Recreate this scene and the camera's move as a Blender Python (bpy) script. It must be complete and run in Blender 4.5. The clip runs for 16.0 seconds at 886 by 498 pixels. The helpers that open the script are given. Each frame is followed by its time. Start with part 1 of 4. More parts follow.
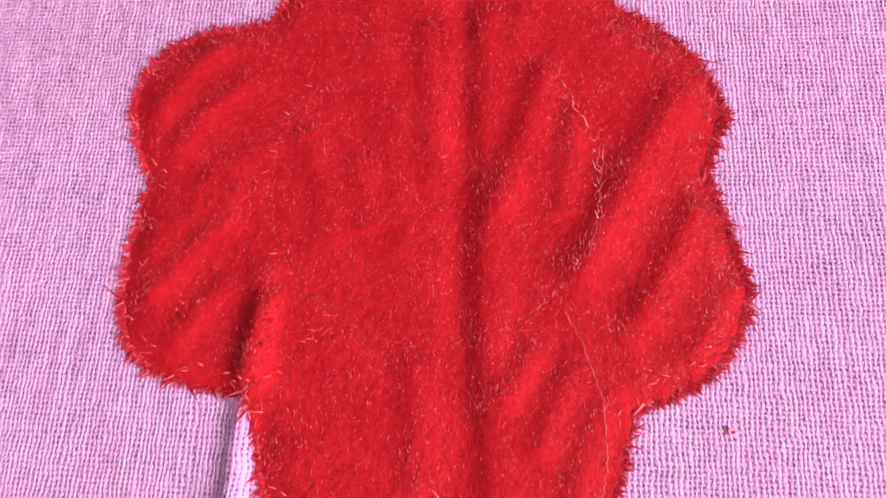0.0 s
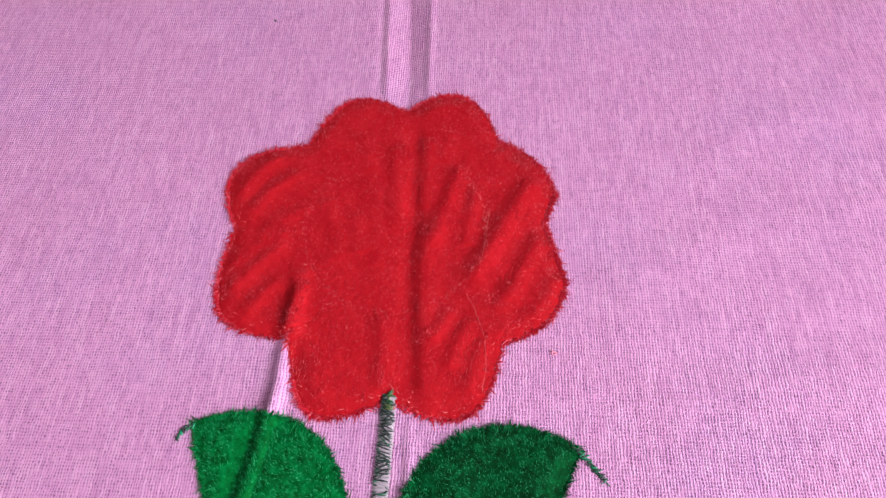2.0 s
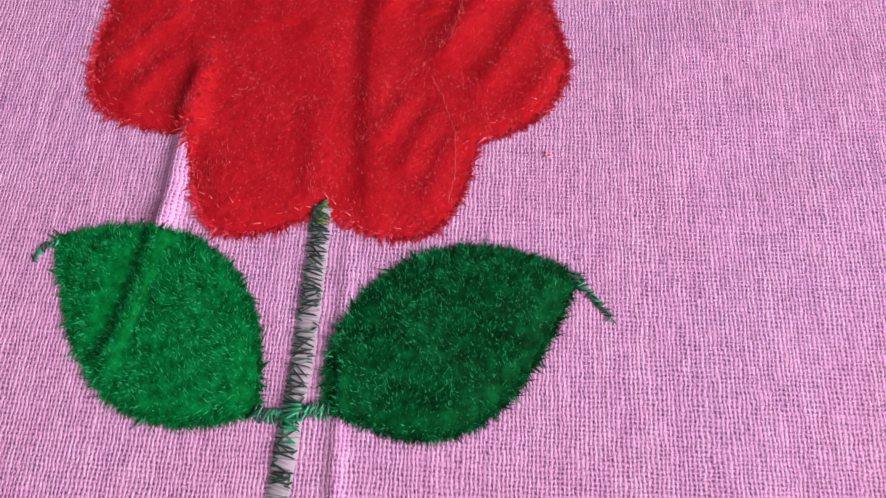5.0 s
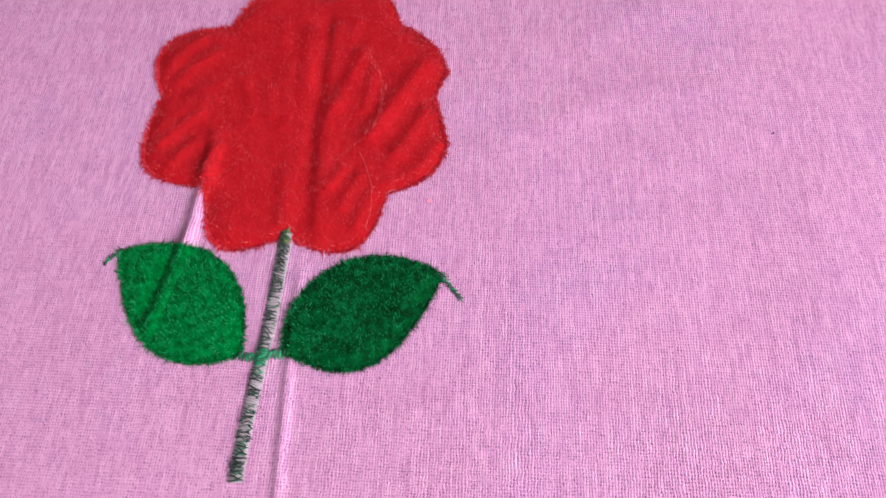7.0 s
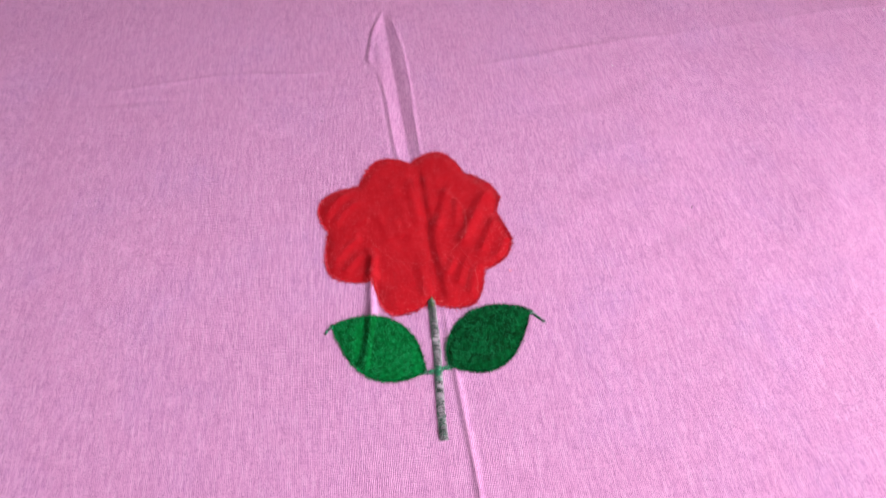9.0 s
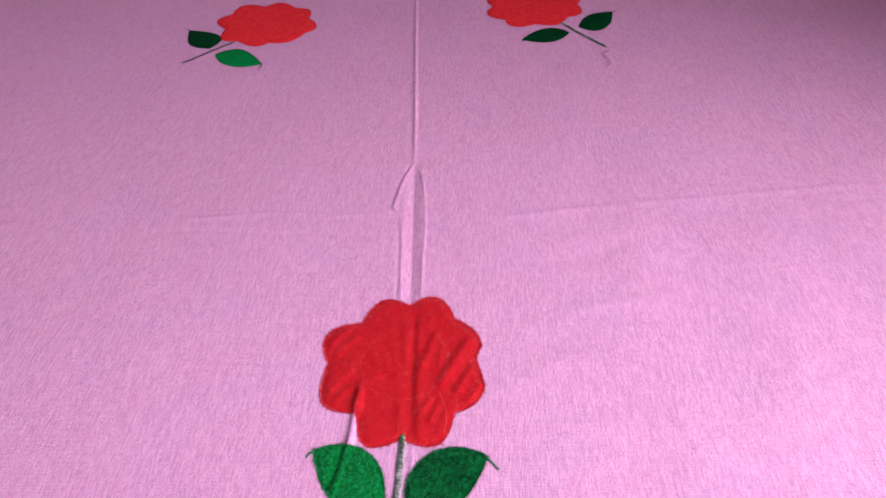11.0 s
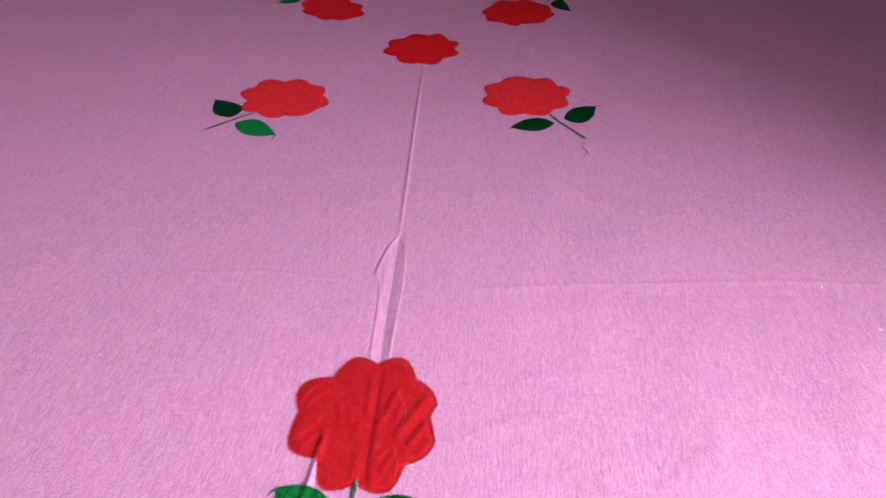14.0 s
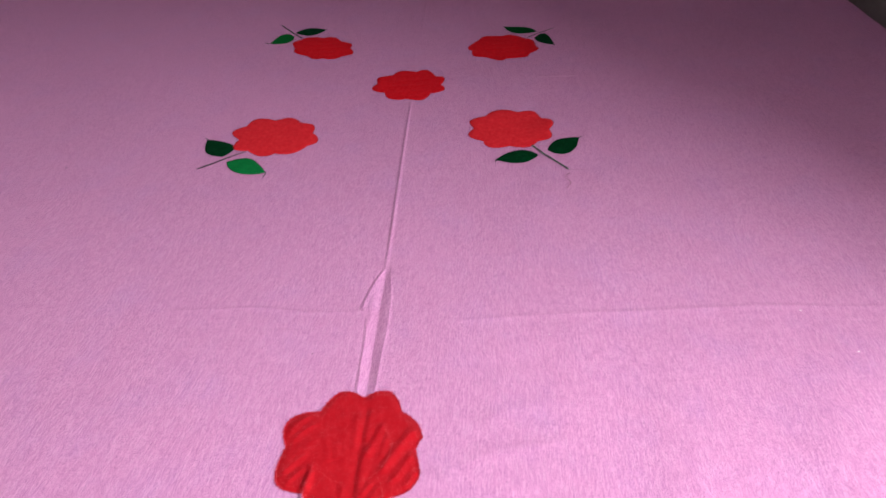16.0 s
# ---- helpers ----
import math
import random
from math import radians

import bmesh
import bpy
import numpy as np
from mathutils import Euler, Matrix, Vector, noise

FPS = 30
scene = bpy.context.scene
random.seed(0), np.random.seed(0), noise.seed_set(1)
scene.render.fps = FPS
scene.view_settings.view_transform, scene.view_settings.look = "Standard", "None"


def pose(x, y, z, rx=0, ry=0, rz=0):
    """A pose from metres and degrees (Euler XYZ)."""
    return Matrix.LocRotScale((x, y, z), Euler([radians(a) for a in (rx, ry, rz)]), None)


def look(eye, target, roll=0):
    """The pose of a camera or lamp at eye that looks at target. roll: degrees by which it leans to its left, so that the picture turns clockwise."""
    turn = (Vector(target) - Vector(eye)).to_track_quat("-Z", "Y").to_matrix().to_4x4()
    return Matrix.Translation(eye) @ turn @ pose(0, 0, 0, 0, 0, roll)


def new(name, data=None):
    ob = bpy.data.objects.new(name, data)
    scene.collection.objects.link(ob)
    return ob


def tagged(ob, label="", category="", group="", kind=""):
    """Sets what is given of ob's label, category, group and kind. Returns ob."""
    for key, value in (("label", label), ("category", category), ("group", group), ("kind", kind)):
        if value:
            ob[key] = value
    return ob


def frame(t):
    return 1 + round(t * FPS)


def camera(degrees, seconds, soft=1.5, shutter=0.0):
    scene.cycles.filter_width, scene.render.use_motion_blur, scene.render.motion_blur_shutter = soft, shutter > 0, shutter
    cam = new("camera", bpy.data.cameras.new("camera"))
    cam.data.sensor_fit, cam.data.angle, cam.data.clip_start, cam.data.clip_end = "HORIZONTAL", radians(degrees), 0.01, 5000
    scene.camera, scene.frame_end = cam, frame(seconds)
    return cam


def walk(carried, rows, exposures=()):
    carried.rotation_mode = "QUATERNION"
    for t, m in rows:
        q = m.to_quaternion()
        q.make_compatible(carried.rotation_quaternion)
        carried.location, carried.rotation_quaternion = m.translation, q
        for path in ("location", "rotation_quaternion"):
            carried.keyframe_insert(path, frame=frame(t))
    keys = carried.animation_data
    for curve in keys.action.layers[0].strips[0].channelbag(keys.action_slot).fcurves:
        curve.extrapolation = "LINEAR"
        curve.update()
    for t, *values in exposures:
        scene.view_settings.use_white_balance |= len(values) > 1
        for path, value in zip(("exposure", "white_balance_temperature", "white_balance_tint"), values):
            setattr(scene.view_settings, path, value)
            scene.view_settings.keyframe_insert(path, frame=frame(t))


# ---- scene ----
cam = camera(70.82, 16.0, soft=1.4, shutter=0.35)

PATH = [
    (0, (0.01384, 0.02152, 0.14996), (-0.14626, 0.53046, -1.77757), -15.606),
    (0.5, (0.02223, 0.00140, 0.16938), (-0.21297, 0.60884, -1.72157), -18.661),
    (1, (0.02483, -0.02536, 0.19120), (-0.13021, 0.64521, -1.68665), -10.409),
    (1.5, (0.03315, -0.07374, 0.20161), (-0.14596, 0.72837, -1.62172), -9.317),
    (2, (0.03631, -0.06455, 0.24913), (-0.07666, 0.87509, -1.51278), -5.120),
    (2.5, (0.04274, -0.09308, 0.22272), (-0.11578, 0.71124, -1.60154), -9.634),
    (3, (0.04419, -0.12079, 0.19133), (-0.10524, 0.49316, -1.70623), -13.342),
    (3.5, (0.05143, -0.12959, 0.15937), (-0.06529, 0.53050, -1.72495), -11.080),
    (4, (0.07169, -0.09183, 0.15704), (-0.04395, 0.49542, -1.75131), -13.588),
    (4.5, (0.05497, -0.06531, 0.16597), (-0.04204, 0.55104, -1.73422), -8.593),
    (4.7, (0.04225, -0.06521, 0.16733), (-0.03432, 0.55432, -1.73275), -5.327),
    (6.8, (0.09624, -0.11802, 0.25371), (-0.02455, 0.65395, -1.58735), -4.647),
    (7, (0.08935, -0.12222, 0.26509), (-0.00382, 0.68688, -1.56157), -3.842),
    (7.5, (0.07212, -0.13273, 0.29355), (0.06026, 0.76318, -1.49452), -1.828),
    (8, (0.04623, -0.17087, 0.33318), (0.15077, 0.76330, -1.43216), 1.662),
    (8.5, (0.02188, -0.22744, 0.38093), (0.12525, 0.76877, -1.35022), -1.222),
    (9, (-0.01706, -0.24912, 0.42418), (0.11249, 0.89767, -1.20925), -0.719),
    (9.5, (-0.02008, -0.24815, 0.45482), (0.11226, 1.01032, -1.09397), -0.172),
    (9.7, (-0.01113, -0.24351, 0.45323), (0.08412, 1.02716, -1.08831), -0.740),
    (11.8, (0.10117, -0.28758, 0.54429), (-0.06322, 1.12230, -0.86469), -5.316),
    (12, (0.10199, -0.29594, 0.54246), (-0.05563, 1.11447, -0.86677), -5.113),
    (12.5, (0.11264, -0.29942, 0.56316), (-0.08126, 1.17779, -0.77110), -4.819),
    (13, (0.12618, -0.29109, 0.57081), (-0.14267, 1.19579, -0.73950), -6.098),
    (13.5, (0.12840, -0.29908, 0.58092), (-0.08070, 1.20314, -0.72277), -2.768),
    (14, (0.13372, -0.30337, 0.58217), (-0.04396, 1.19244, -0.73349), -2.096),
    (14.5, (0.14469, -0.30492, 0.58877), (-0.03345, 1.20453, -0.71116), -2.096),
    (15, (0.14661, -0.30196, 0.58737), (-0.04977, 1.20475, -0.71310), -2.607),
    (15.5, (0.14597, -0.29992, 0.58959), (-0.04102, 1.20655, -0.71256), -2.580),
    (16, (0.15763, -0.31028, 0.59771), (-0.02613, 1.24273, -0.64904), -3.482),
]

# exposure and white balance of the clip's camera
EXPO = [(0.0, -0.12, 6350, 8), (0.5, -0.22, 6330, 10), (1.0, -0.36, 6300, 11), (2.0, -0.42, 6400, 10), (3.5, -0.6, 6550, 9), (4.5, -0.63, 6550, 9),
        (7.0, -0.45, 6600, 4), (8.5, -0.42, 6500, 8), (9.5, -0.3, 6500, 10), (12.0, -0.2, 6500, 11), (13.0, -0.18, 6600, 12), (14.5, -0.27, 6640, 13), (16.0, -0.25, 6680, 13)]
walk(cam, [(t, look(eye, target, roll)) for t, eye, target, roll in PATH], EXPO)

# ---- light: daylight through one large window beside the near end of the bed ----
FLOOR_Z = -0.55
WALL_R, WALL_L, WALL_N, WALL_F, CEIL = 1.30, -2.9, -3.2, 3.3, 2.2
WALL_T = 0.78           # depth of the window's reveal
WIN_Y0, WIN_Y1, WIN_Z0, WIN_Z1 = -1.38, -0.07, 0.3, 2.0

world = bpy.data.worlds.new("world")
scene.world = world
world.use_nodes = True
wn = world.node_tree.nodes
sky = wn.new("ShaderNodeTexSky")
sky.sky_type, sky.sun_disc = "NISHITA", False
sky.sun_elevation, sky.sun_rotation = radians(40), radians(200)
world.node_tree.links.new(sky.outputs[0], wn["Background"].inputs[0])
wn["Background"].inputs[1].default_value = 0.06

sun = new("sun", bpy.data.lights.new("sun", "SUN"))
sun.data.energy, sun.data.angle, sun.data.color = 1.0, radians(10), (1.0, 0.96, 0.9)
sun.matrix_world = look((-3, -6, 8), (0, 0, 0))

win = new("window_light", bpy.data.lights.new("window_light", "AREA"))
win.data.shape, win.data.size, win.data.size_y = "RECTANGLE", WIN_Y1 - WIN_Y0 - 0.1, WIN_Z1 - WIN_Z0 - 0.1
win.data.energy, win.data.color = 265, (0.97, 0.98, 1.0)
wc = ((WIN_Y0 + WIN_Y1) / 2, (WIN_Z0 + WIN_Z1) / 2)
win.matrix_world = look((WALL_R + WALL_T - 0.02, wc[0], wc[1]), (WALL_R - 1, wc[0], wc[1]))

rng = np.random.default_rng(7)


# ---- node helpers ----
def material(name):
    m = bpy.data.materials.new(name)
    m.use_nodes = True
    return m, m.node_tree.nodes, m.node_tree.links, m.node_tree.nodes["Principled BSDF"]


def math_node(nodes, links, op, a, b=None, c=None):
    n = nodes.new("ShaderNodeMath")
    n.operation = op
    for i, v in enumerate((a, b, c)):
        if v is None:
            continue
        if isinstance(v, (int, float)):
            n.inputs[i].default_value = v
        else:
            links.new(v, n.inputs[i])
    return n.outputs[0]


def noise_node(nodes, links, vector, scale, detail=3.0, rough=0.55, stretch=None):
    if stretch:
        mp = nodes.new("ShaderNodeMapping")
        mp.inputs["Scale"].default_value = stretch
        links.new(vector, mp.inputs[0])
        vector = mp.outputs[0]
    n = nodes.new("ShaderNodeTexNoise")
    n.inputs["Scale"].default_value, n.inputs["Detail"].default_value, n.inputs["Roughness"].default_value = scale, detail, rough
    links.new(vector, n.inputs["Vector"])
    return n.outputs["Fac"]


def ramp_node(nodes, links, fac, stops):
    n = nodes.new("ShaderNodeValToRGB")
    while len(n.color_ramp.elements) < len(stops):
        n.color_ramp.elements.new(0.5)
    for e, (p, c) in zip(n.color_ramp.elements, stops):
        e.position, e.color = p, (*c, 1)
    links.new(fac, n.inputs[0])
    return n.outputs[0]


def mix_node(nodes, links, fac, a, b, mode="MIX"):
    n = nodes.new("ShaderNodeMix")
    n.data_type, n.blend_type = "RGBA", mode
    for key, v in ((0, fac), (6, a), (7, b)):
        if isinstance(v, (int, float)):
            n.inputs[key].default_value = v
        elif isinstance(v, tuple):
            n.inputs[key].default_value = (*v, 1)
        else:
            links.new(v, n.inputs[key])
    return n.outputs[2]


# ---- materials ----
PITCH = 0.00118        # spacing of the sheet's threads


def woven_cotton():
    """Plain weave: threads of uneven thickness, one over and one under, with small gaps between them."""
    m, nodes, links, bsdf = material("woven_cotton")
    co = nodes.new("ShaderNodeTexCoord").outputs["Object"]
    sep = nodes.new("ShaderNodeSeparateXYZ")
    links.new(co, sep.inputs[0])
    M = lambda op, a, b=None, c=None: math_node(nodes, links, op, a, b, c)
    X, Y = sep.outputs[0], sep.outputs[1]

    def combine(x, y):
        n = nodes.new("ShaderNodeCombineXYZ")
        links.new(x, n.inputs[0])
        links.new(y, n.inputs[1])
        return n.outputs[0]

    wander = M("SUBTRACT", noise_node(nodes, links, co, 210, 4, 0.6), 0.5)
    drift = M("SUBTRACT", noise_node(nodes, links, co, 1.0, 2, 0.5, (40, 6, 1)), 0.5)
    drift_b = M("SUBTRACT", noise_node(nodes, links, co, 1.0, 2, 0.5, (6, 40, 1)), 0.5)
    u = M("ADD", M("MULTIPLY", X, 1 / PITCH), M("ADD", M("MULTIPLY", wander, 1.5), M("MULTIPLY", drift, 3.0)))
    v = M("ADD", M("MULTIPLY", Y, 1 / (PITCH * 1.05)), M("ADD", M("MULTIPLY", wander, -1.3), M("MULTIPLY", drift_b, 3.0)))
    iu, iv = M("FLOOR", u), M("FLOOR", v)
    # each thread's own thickness and shade, changing slowly along it
    thick_u = noise_node(nodes, links, combine(M("MULTIPLY", iu, 7.31), M("MULTIPLY", Y, 110.0)), 1.0, 2)
    thick_v = noise_node(nodes, links, combine(M("MULTIPLY", X, 110.0), M("MULTIPLY", iv, 7.31)), 1.0, 2)
    su, sv = M("SINE", M("MULTIPLY", u, math.pi)), M("SINE", M("MULTIPLY", v, math.pi))
    au, av = M("ABSOLUTE", su), M("ABSOLUTE", sv)
    check = M("MULTIPLY", su, sv)
    body_u = M("MULTIPLY", M("POWER", au, M("MULTIPLY_ADD", thick_u, -3.0, 2.3)), M("MULTIPLY_ADD", check, 0.19, 0.78))
    body_v = M("MULTIPLY", M("POWER", av, M("MULTIPLY_ADD", thick_v, -3.0, 2.35)), M("MULTIPLY_ADD", check, -0.21, 0.74))
    weave = M("MAXIMUM", body_u, body_v)
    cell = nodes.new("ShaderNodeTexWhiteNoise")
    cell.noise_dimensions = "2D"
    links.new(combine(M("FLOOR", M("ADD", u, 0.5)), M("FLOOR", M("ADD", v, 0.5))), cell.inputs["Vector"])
    fuzz = noise_node(nodes, links, co, 2600, 3, 0.6)
    height = M("ADD", M("MULTIPLY", weave, 0.85), M("MULTIPLY", fuzz, 0.2))
    # shade: broad tints, blotches, streaks along both thread directions
    big = noise_node(nodes, links, co, 4, 4)
    blotch = noise_node(nodes, links, co, 30, 4, 0.6)
    streak_u = noise_node(nodes, links, co, 1.0, 3, 0.6, (330, 9, 1))
    streak_v = noise_node(nodes, links, co, 1.0, 3, 0.6, (9, 330, 1))
    base = ramp_node(nodes, links, big, [(0.3, (0.54, 0.230, 0.435)), (0.7, (0.61, 0.255, 0.465))])
    base = mix_node(nodes, links, M("MULTIPLY_ADD", blotch, 1.3, -0.45), base, (0.53, 0.248, 0.485))
    violet = noise_node(nodes, links, co, 11, 3, 0.55)
    base = mix_node(nodes, links, M("MINIMUM", M("MAXIMUM", M("MULTIPLY_ADD", violet, 3.0, -1.45), 0.0), 0.6), base, (0.47, 0.245, 0.52))
    slub = noise_node(nodes, links, combine(M("MULTIPLY", iu, 3.17), M("MULTIPLY", Y, 42.0)), 1.0, 2, 0.6)
    pair = noise_node(nodes, links, combine(M("MULTIPLY", M("FLOOR", M("MULTIPLY", u, 0.5)), 5.73), M("MULTIPLY", Y, 75.0)), 1.0, 2, 0.6)
    ribs = M("MULTIPLY_ADD", M("ADD", slub, pair), 0.5, -0.5)
    tone = M("ADD", M("MULTIPLY", M("ADD", streak_u, M("MULTIPLY", streak_v, 0.6)), 0.42), M("ADD", M("MULTIPLY", thick_u, 0.48), M("MULTIPLY", thick_v, 0.22)))
    base = mix_node(nodes, links, M("MULTIPLY_ADD", tone, 2.8, -1.35), base, (0.68, 0.325, 0.55))
    base = mix_node(nodes, links, M("MINIMUM", M("MAXIMUM", M("MULTIPLY", ribs, 2.9), 0.0), 0.65), base, (0.74, 0.42, 0.64))
    base = mix_node(nodes, links, M("MINIMUM", M("MAXIMUM", M("MULTIPLY", ribs, -2.2), 0.0), 0.55), base, (0.40, 0.15, 0.32))
    speck = noise_node(nodes, links, co, 1.0, 3, 0.65, (700, 70, 1))
    base = mix_node(nodes, links, M("MINIMUM", M("MAXIMUM", M("MULTIPLY_ADD", speck, 2.0, -1.0), 0.0), 0.20), base, (0.36, 0.15, 0.32))
    # grooves between the warp threads, their shade put into the colour
    line = M("MULTIPLY", M("MAXIMUM", M("MULTIPLY_ADD", au, -2.4, 1.0), 0.0), M("MULTIPLY_ADD", pair, 1.3, 0.0))
    base = mix_node(nodes, links, M("MINIMUM", line, 0.58), base, (0.30, 0.105, 0.25))
    # gaps between threads: seen through, and darkened in colour for the shade in them
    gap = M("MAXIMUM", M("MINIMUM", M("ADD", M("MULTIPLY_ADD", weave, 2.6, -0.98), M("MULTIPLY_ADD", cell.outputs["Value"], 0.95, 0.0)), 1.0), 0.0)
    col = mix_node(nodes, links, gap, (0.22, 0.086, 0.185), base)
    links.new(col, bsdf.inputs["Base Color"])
    bsdf.inputs["Roughness"].default_value = 0.82
    bsdf.inputs["Specular IOR Level"].default_value = 0.05
    bsdf.inputs["Sheen Weight"].default_value = 0.1
    bsdf.inputs["Sheen Roughness"].default_value = 0.5
    bsdf.inputs["Sheen Tint"].default_value = (0.80, 0.33, 0.62, 1)
    bump = nodes.new("ShaderNodeBump")
    bump.inputs["Strength"].default_value, bump.inputs["Distance"].default_value = 0.85, 0.0006
    links.new(M("ADD", height, M("MULTIPLY", ribs, 0.7)), bump.inputs["Height"])
    links.new(bump.outputs[0], bsdf.inputs["Normal"])
    return m


def plush(name, dark, mid, light, sheen, glint_tips=None, clump=0.45, patch_scale=70, gloss=0.03):
    m, nodes, links, bsdf = material(name)
    co = nodes.new("ShaderNodeTexCoord").outputs["Object"]
    geo = nodes.new("ShaderNodeNewGeometry")
    tuft = noise_node(nodes, links, co, 420, 4, 0.65)
    patch = noise_node(nodes, links, co, patch_scale, 4, 0.6)
    M = lambda op, a, b=None, c=None: math_node(nodes, links, op, a, b, c)
    fac = M("ADD", M("MULTIPLY", tuft, 0.45), M("ADD", M("MULTIPLY_ADD", patch, clump, 0.2 - clump / 2), M("MULTIPLY", geo.outputs["Random Per Island"], 0.25)))
    col = ramp_node(nodes, links, fac, [(0.32, dark), (0.55, mid), (0.80, light)])
    # some fibres paler: their own tone, and highlights put into the colour
    if glint_tips:
        some = M("MINIMUM", M("MAXIMUM", M("MULTIPLY_ADD", geo.outputs["Random Per Island"], 8.0, -6.8), 0.0), 1.0)
        col = mix_node(nodes, links, some, col, glint_tips)
    links.new(col, bsdf.inputs["Base Color"])
    bsdf.inputs["Roughness"].default_value = 0.6 - 0.6 * gloss
    bsdf.inputs["Specular IOR Level"].default_value = gloss
    bsdf.inputs["Sheen Weight"].default_value = sheen
    bsdf.inputs["Sheen Roughness"].default_value = 0.35
    bsdf.inputs["Sheen Tint"].default_value = (*light, 1)
    bump = nodes.new("ShaderNodeBump")
    bump.inputs["Strength"].default_value, bump.inputs["Distance"].default_value = 0.6, 0.0008
    links.new(tuft, bump.inputs["Height"])
    links.new(bump.outputs[0], bsdf.inputs["Normal"])
    return m


def thread_mat(name, stops):
    m, nodes, links, bsdf = material(name)
    info = nodes.new("ShaderNodeObjectInfo")
    geo = nodes.new("ShaderNodeNewGeometry")
    f = math_node(nodes, links, "FRACT", math_node(nodes, links, "ADD", info.outputs["Random"], geo.outputs["Random Per Island"]))
    co = nodes.new("ShaderNodeTexCoord").outputs["Object"]
    ply = noise_node(nodes, links, co, 1500, 2)
    f = math_node(nodes, links, "ADD", f, math_node(nodes, links, "MULTIPLY_ADD", ply, 0.5, -0.25))
    links.new(ramp_node(nodes, links, f, stops), bsdf.inputs["Base Color"])
    bsdf.inputs["Roughness"].default_value = 0.45
    bsdf.inputs["Sheen Weight"].default_value = 0.08
    bump = nodes.new("ShaderNodeBump")
    bump.inputs["Strength"].default_value, bump.inputs["Distance"].default_value = 0.5, 0.0002
    links.new(ply, bump.inputs["Height"])
    links.new(bump.outputs[0], bsdf.inputs["Normal"])
    return m


def plain(name, a, b, rough, scale, bump_m=0.001):
    m, nodes, links, bsdf = material(name)
    co = nodes.new("ShaderNodeTexCoord").outputs["Object"]
    n = noise_node(nodes, links, co, scale, 6)
    links.new(ramp_node(nodes, links, n, [(0.3, a), (0.7, b)]), bsdf.inputs["Base Color"])
    bsdf.inputs["Roughness"].default_value = rough
    bump = nodes.new("ShaderNodeBump")
    bump.inputs["Strength"].default_value, bump.inputs["Distance"].default_value = 0.4, bump_m
    links.new(n, bump.inputs["Height"])
    links.new(bump.outputs[0], bsdf.inputs["Normal"])
    return m


COTTON = woven_cotton()
RED = plush("red_plush", (0.27, 0.003, 0.007), (0.37, 0.006, 0.012), (0.47, 0.011, 0.018), 0.05)
RED_NAP = plush("red_plush_nap", (0.29, 0.004, 0.010), (0.42, 0.009, 0.018), (0.56, 0.019, 0.034), 0.12, (0.82, 0.13, 0.16), 0.9, 120, gloss=0.16)
# rim fibres lighter than the nap: light on fine hairs put into the colour
RED_RIM = plush("red_plush_rim", (0.33, 0.005, 0.014), (0.46, 0.011, 0.024), (0.60, 0.024, 0.044), 0.1, (0.82, 0.14, 0.20), 1.0)
# red plush of two far roses, their brighter nap sheen put into the colour
RED_LIT = plush("lit_red_plush", (0.50, 0.009, 0.016), (0.63, 0.020, 0.030), (0.76, 0.045, 0.055), 0.2, None, 0.5, 110)
DEEP_RED = plush("deep_red_plush", (0.42, 0.004, 0.010), (0.58, 0.008, 0.016), (0.72, 0.020, 0.028), 0.08, None, 0.5, 110)
RED_EDGE = plush("dark_red_edge", (0.20, 0.003, 0.008), (0.28, 0.005, 0.012), (0.38, 0.010, 0.020), 0.05)
GREEN_EDGE = plush("dark_green_edge", (0.0003, 0.006, 0.002), (0.0005, 0.012, 0.005), (0.001, 0.024, 0.010), 0.0)
GREEN_L = plush("bright_green_plush", (0.0002, 0.040, 0.006), (0.0004, 0.098, 0.018), (0.001, 0.165, 0.036), 0.0, None, 0.9, 330)
GREEN_L_NAP = plush("bright_green_nap", (0.0002, 0.038, 0.006), (0.0005, 0.108, 0.021), (0.002, 0.20, 0.048), 0.0, (0.04, 0.46, 0.17), 1.1, 330, 0.05)
GREEN_FAR = plush("vivid_green_plush", (0.0006, 0.10, 0.022), (0.001, 0.155, 0.036), (0.003, 0.21, 0.055), 0.0)
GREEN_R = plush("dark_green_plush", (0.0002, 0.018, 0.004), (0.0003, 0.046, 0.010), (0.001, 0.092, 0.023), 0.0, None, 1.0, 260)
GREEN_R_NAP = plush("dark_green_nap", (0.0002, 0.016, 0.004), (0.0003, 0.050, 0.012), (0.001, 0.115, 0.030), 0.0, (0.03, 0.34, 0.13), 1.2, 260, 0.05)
# far leaves that turn their nap from the light, shade put into colour
GREEN_FAR_SHADED = plush("shaded_green_plush", (0.0003, 0.012, 0.004), (0.0005, 0.028, 0.009), (0.001, 0.050, 0.016), 0.0)
STEM = thread_mat("stem_thread", [(0.0, (0.015, 0.05, 0.035)), (0.35, (0.03, 0.12, 0.075)), (0.55, (0.20, 0.25, 0.22)), (0.85, (0.36, 0.36, 0.34)), (1.0, (0.02, 0.04, 0.03))])
STEM_TOP = thread_mat("leafy_thread", [(0.0, (0.004, 0.03, 0.01)), (0.5, (0.01, 0.09, 0.02)), (0.85, (0.18, 0.20, 0.03)), (1.0, (0.01, 0.05, 0.02))])
GREEN_T = thread_mat("green_thread", [(0.0, (0.001, 0.06, 0.028)), (0.5, (0.003, 0.20, 0.085)), (1.0, (0.01, 0.34, 0.17))])
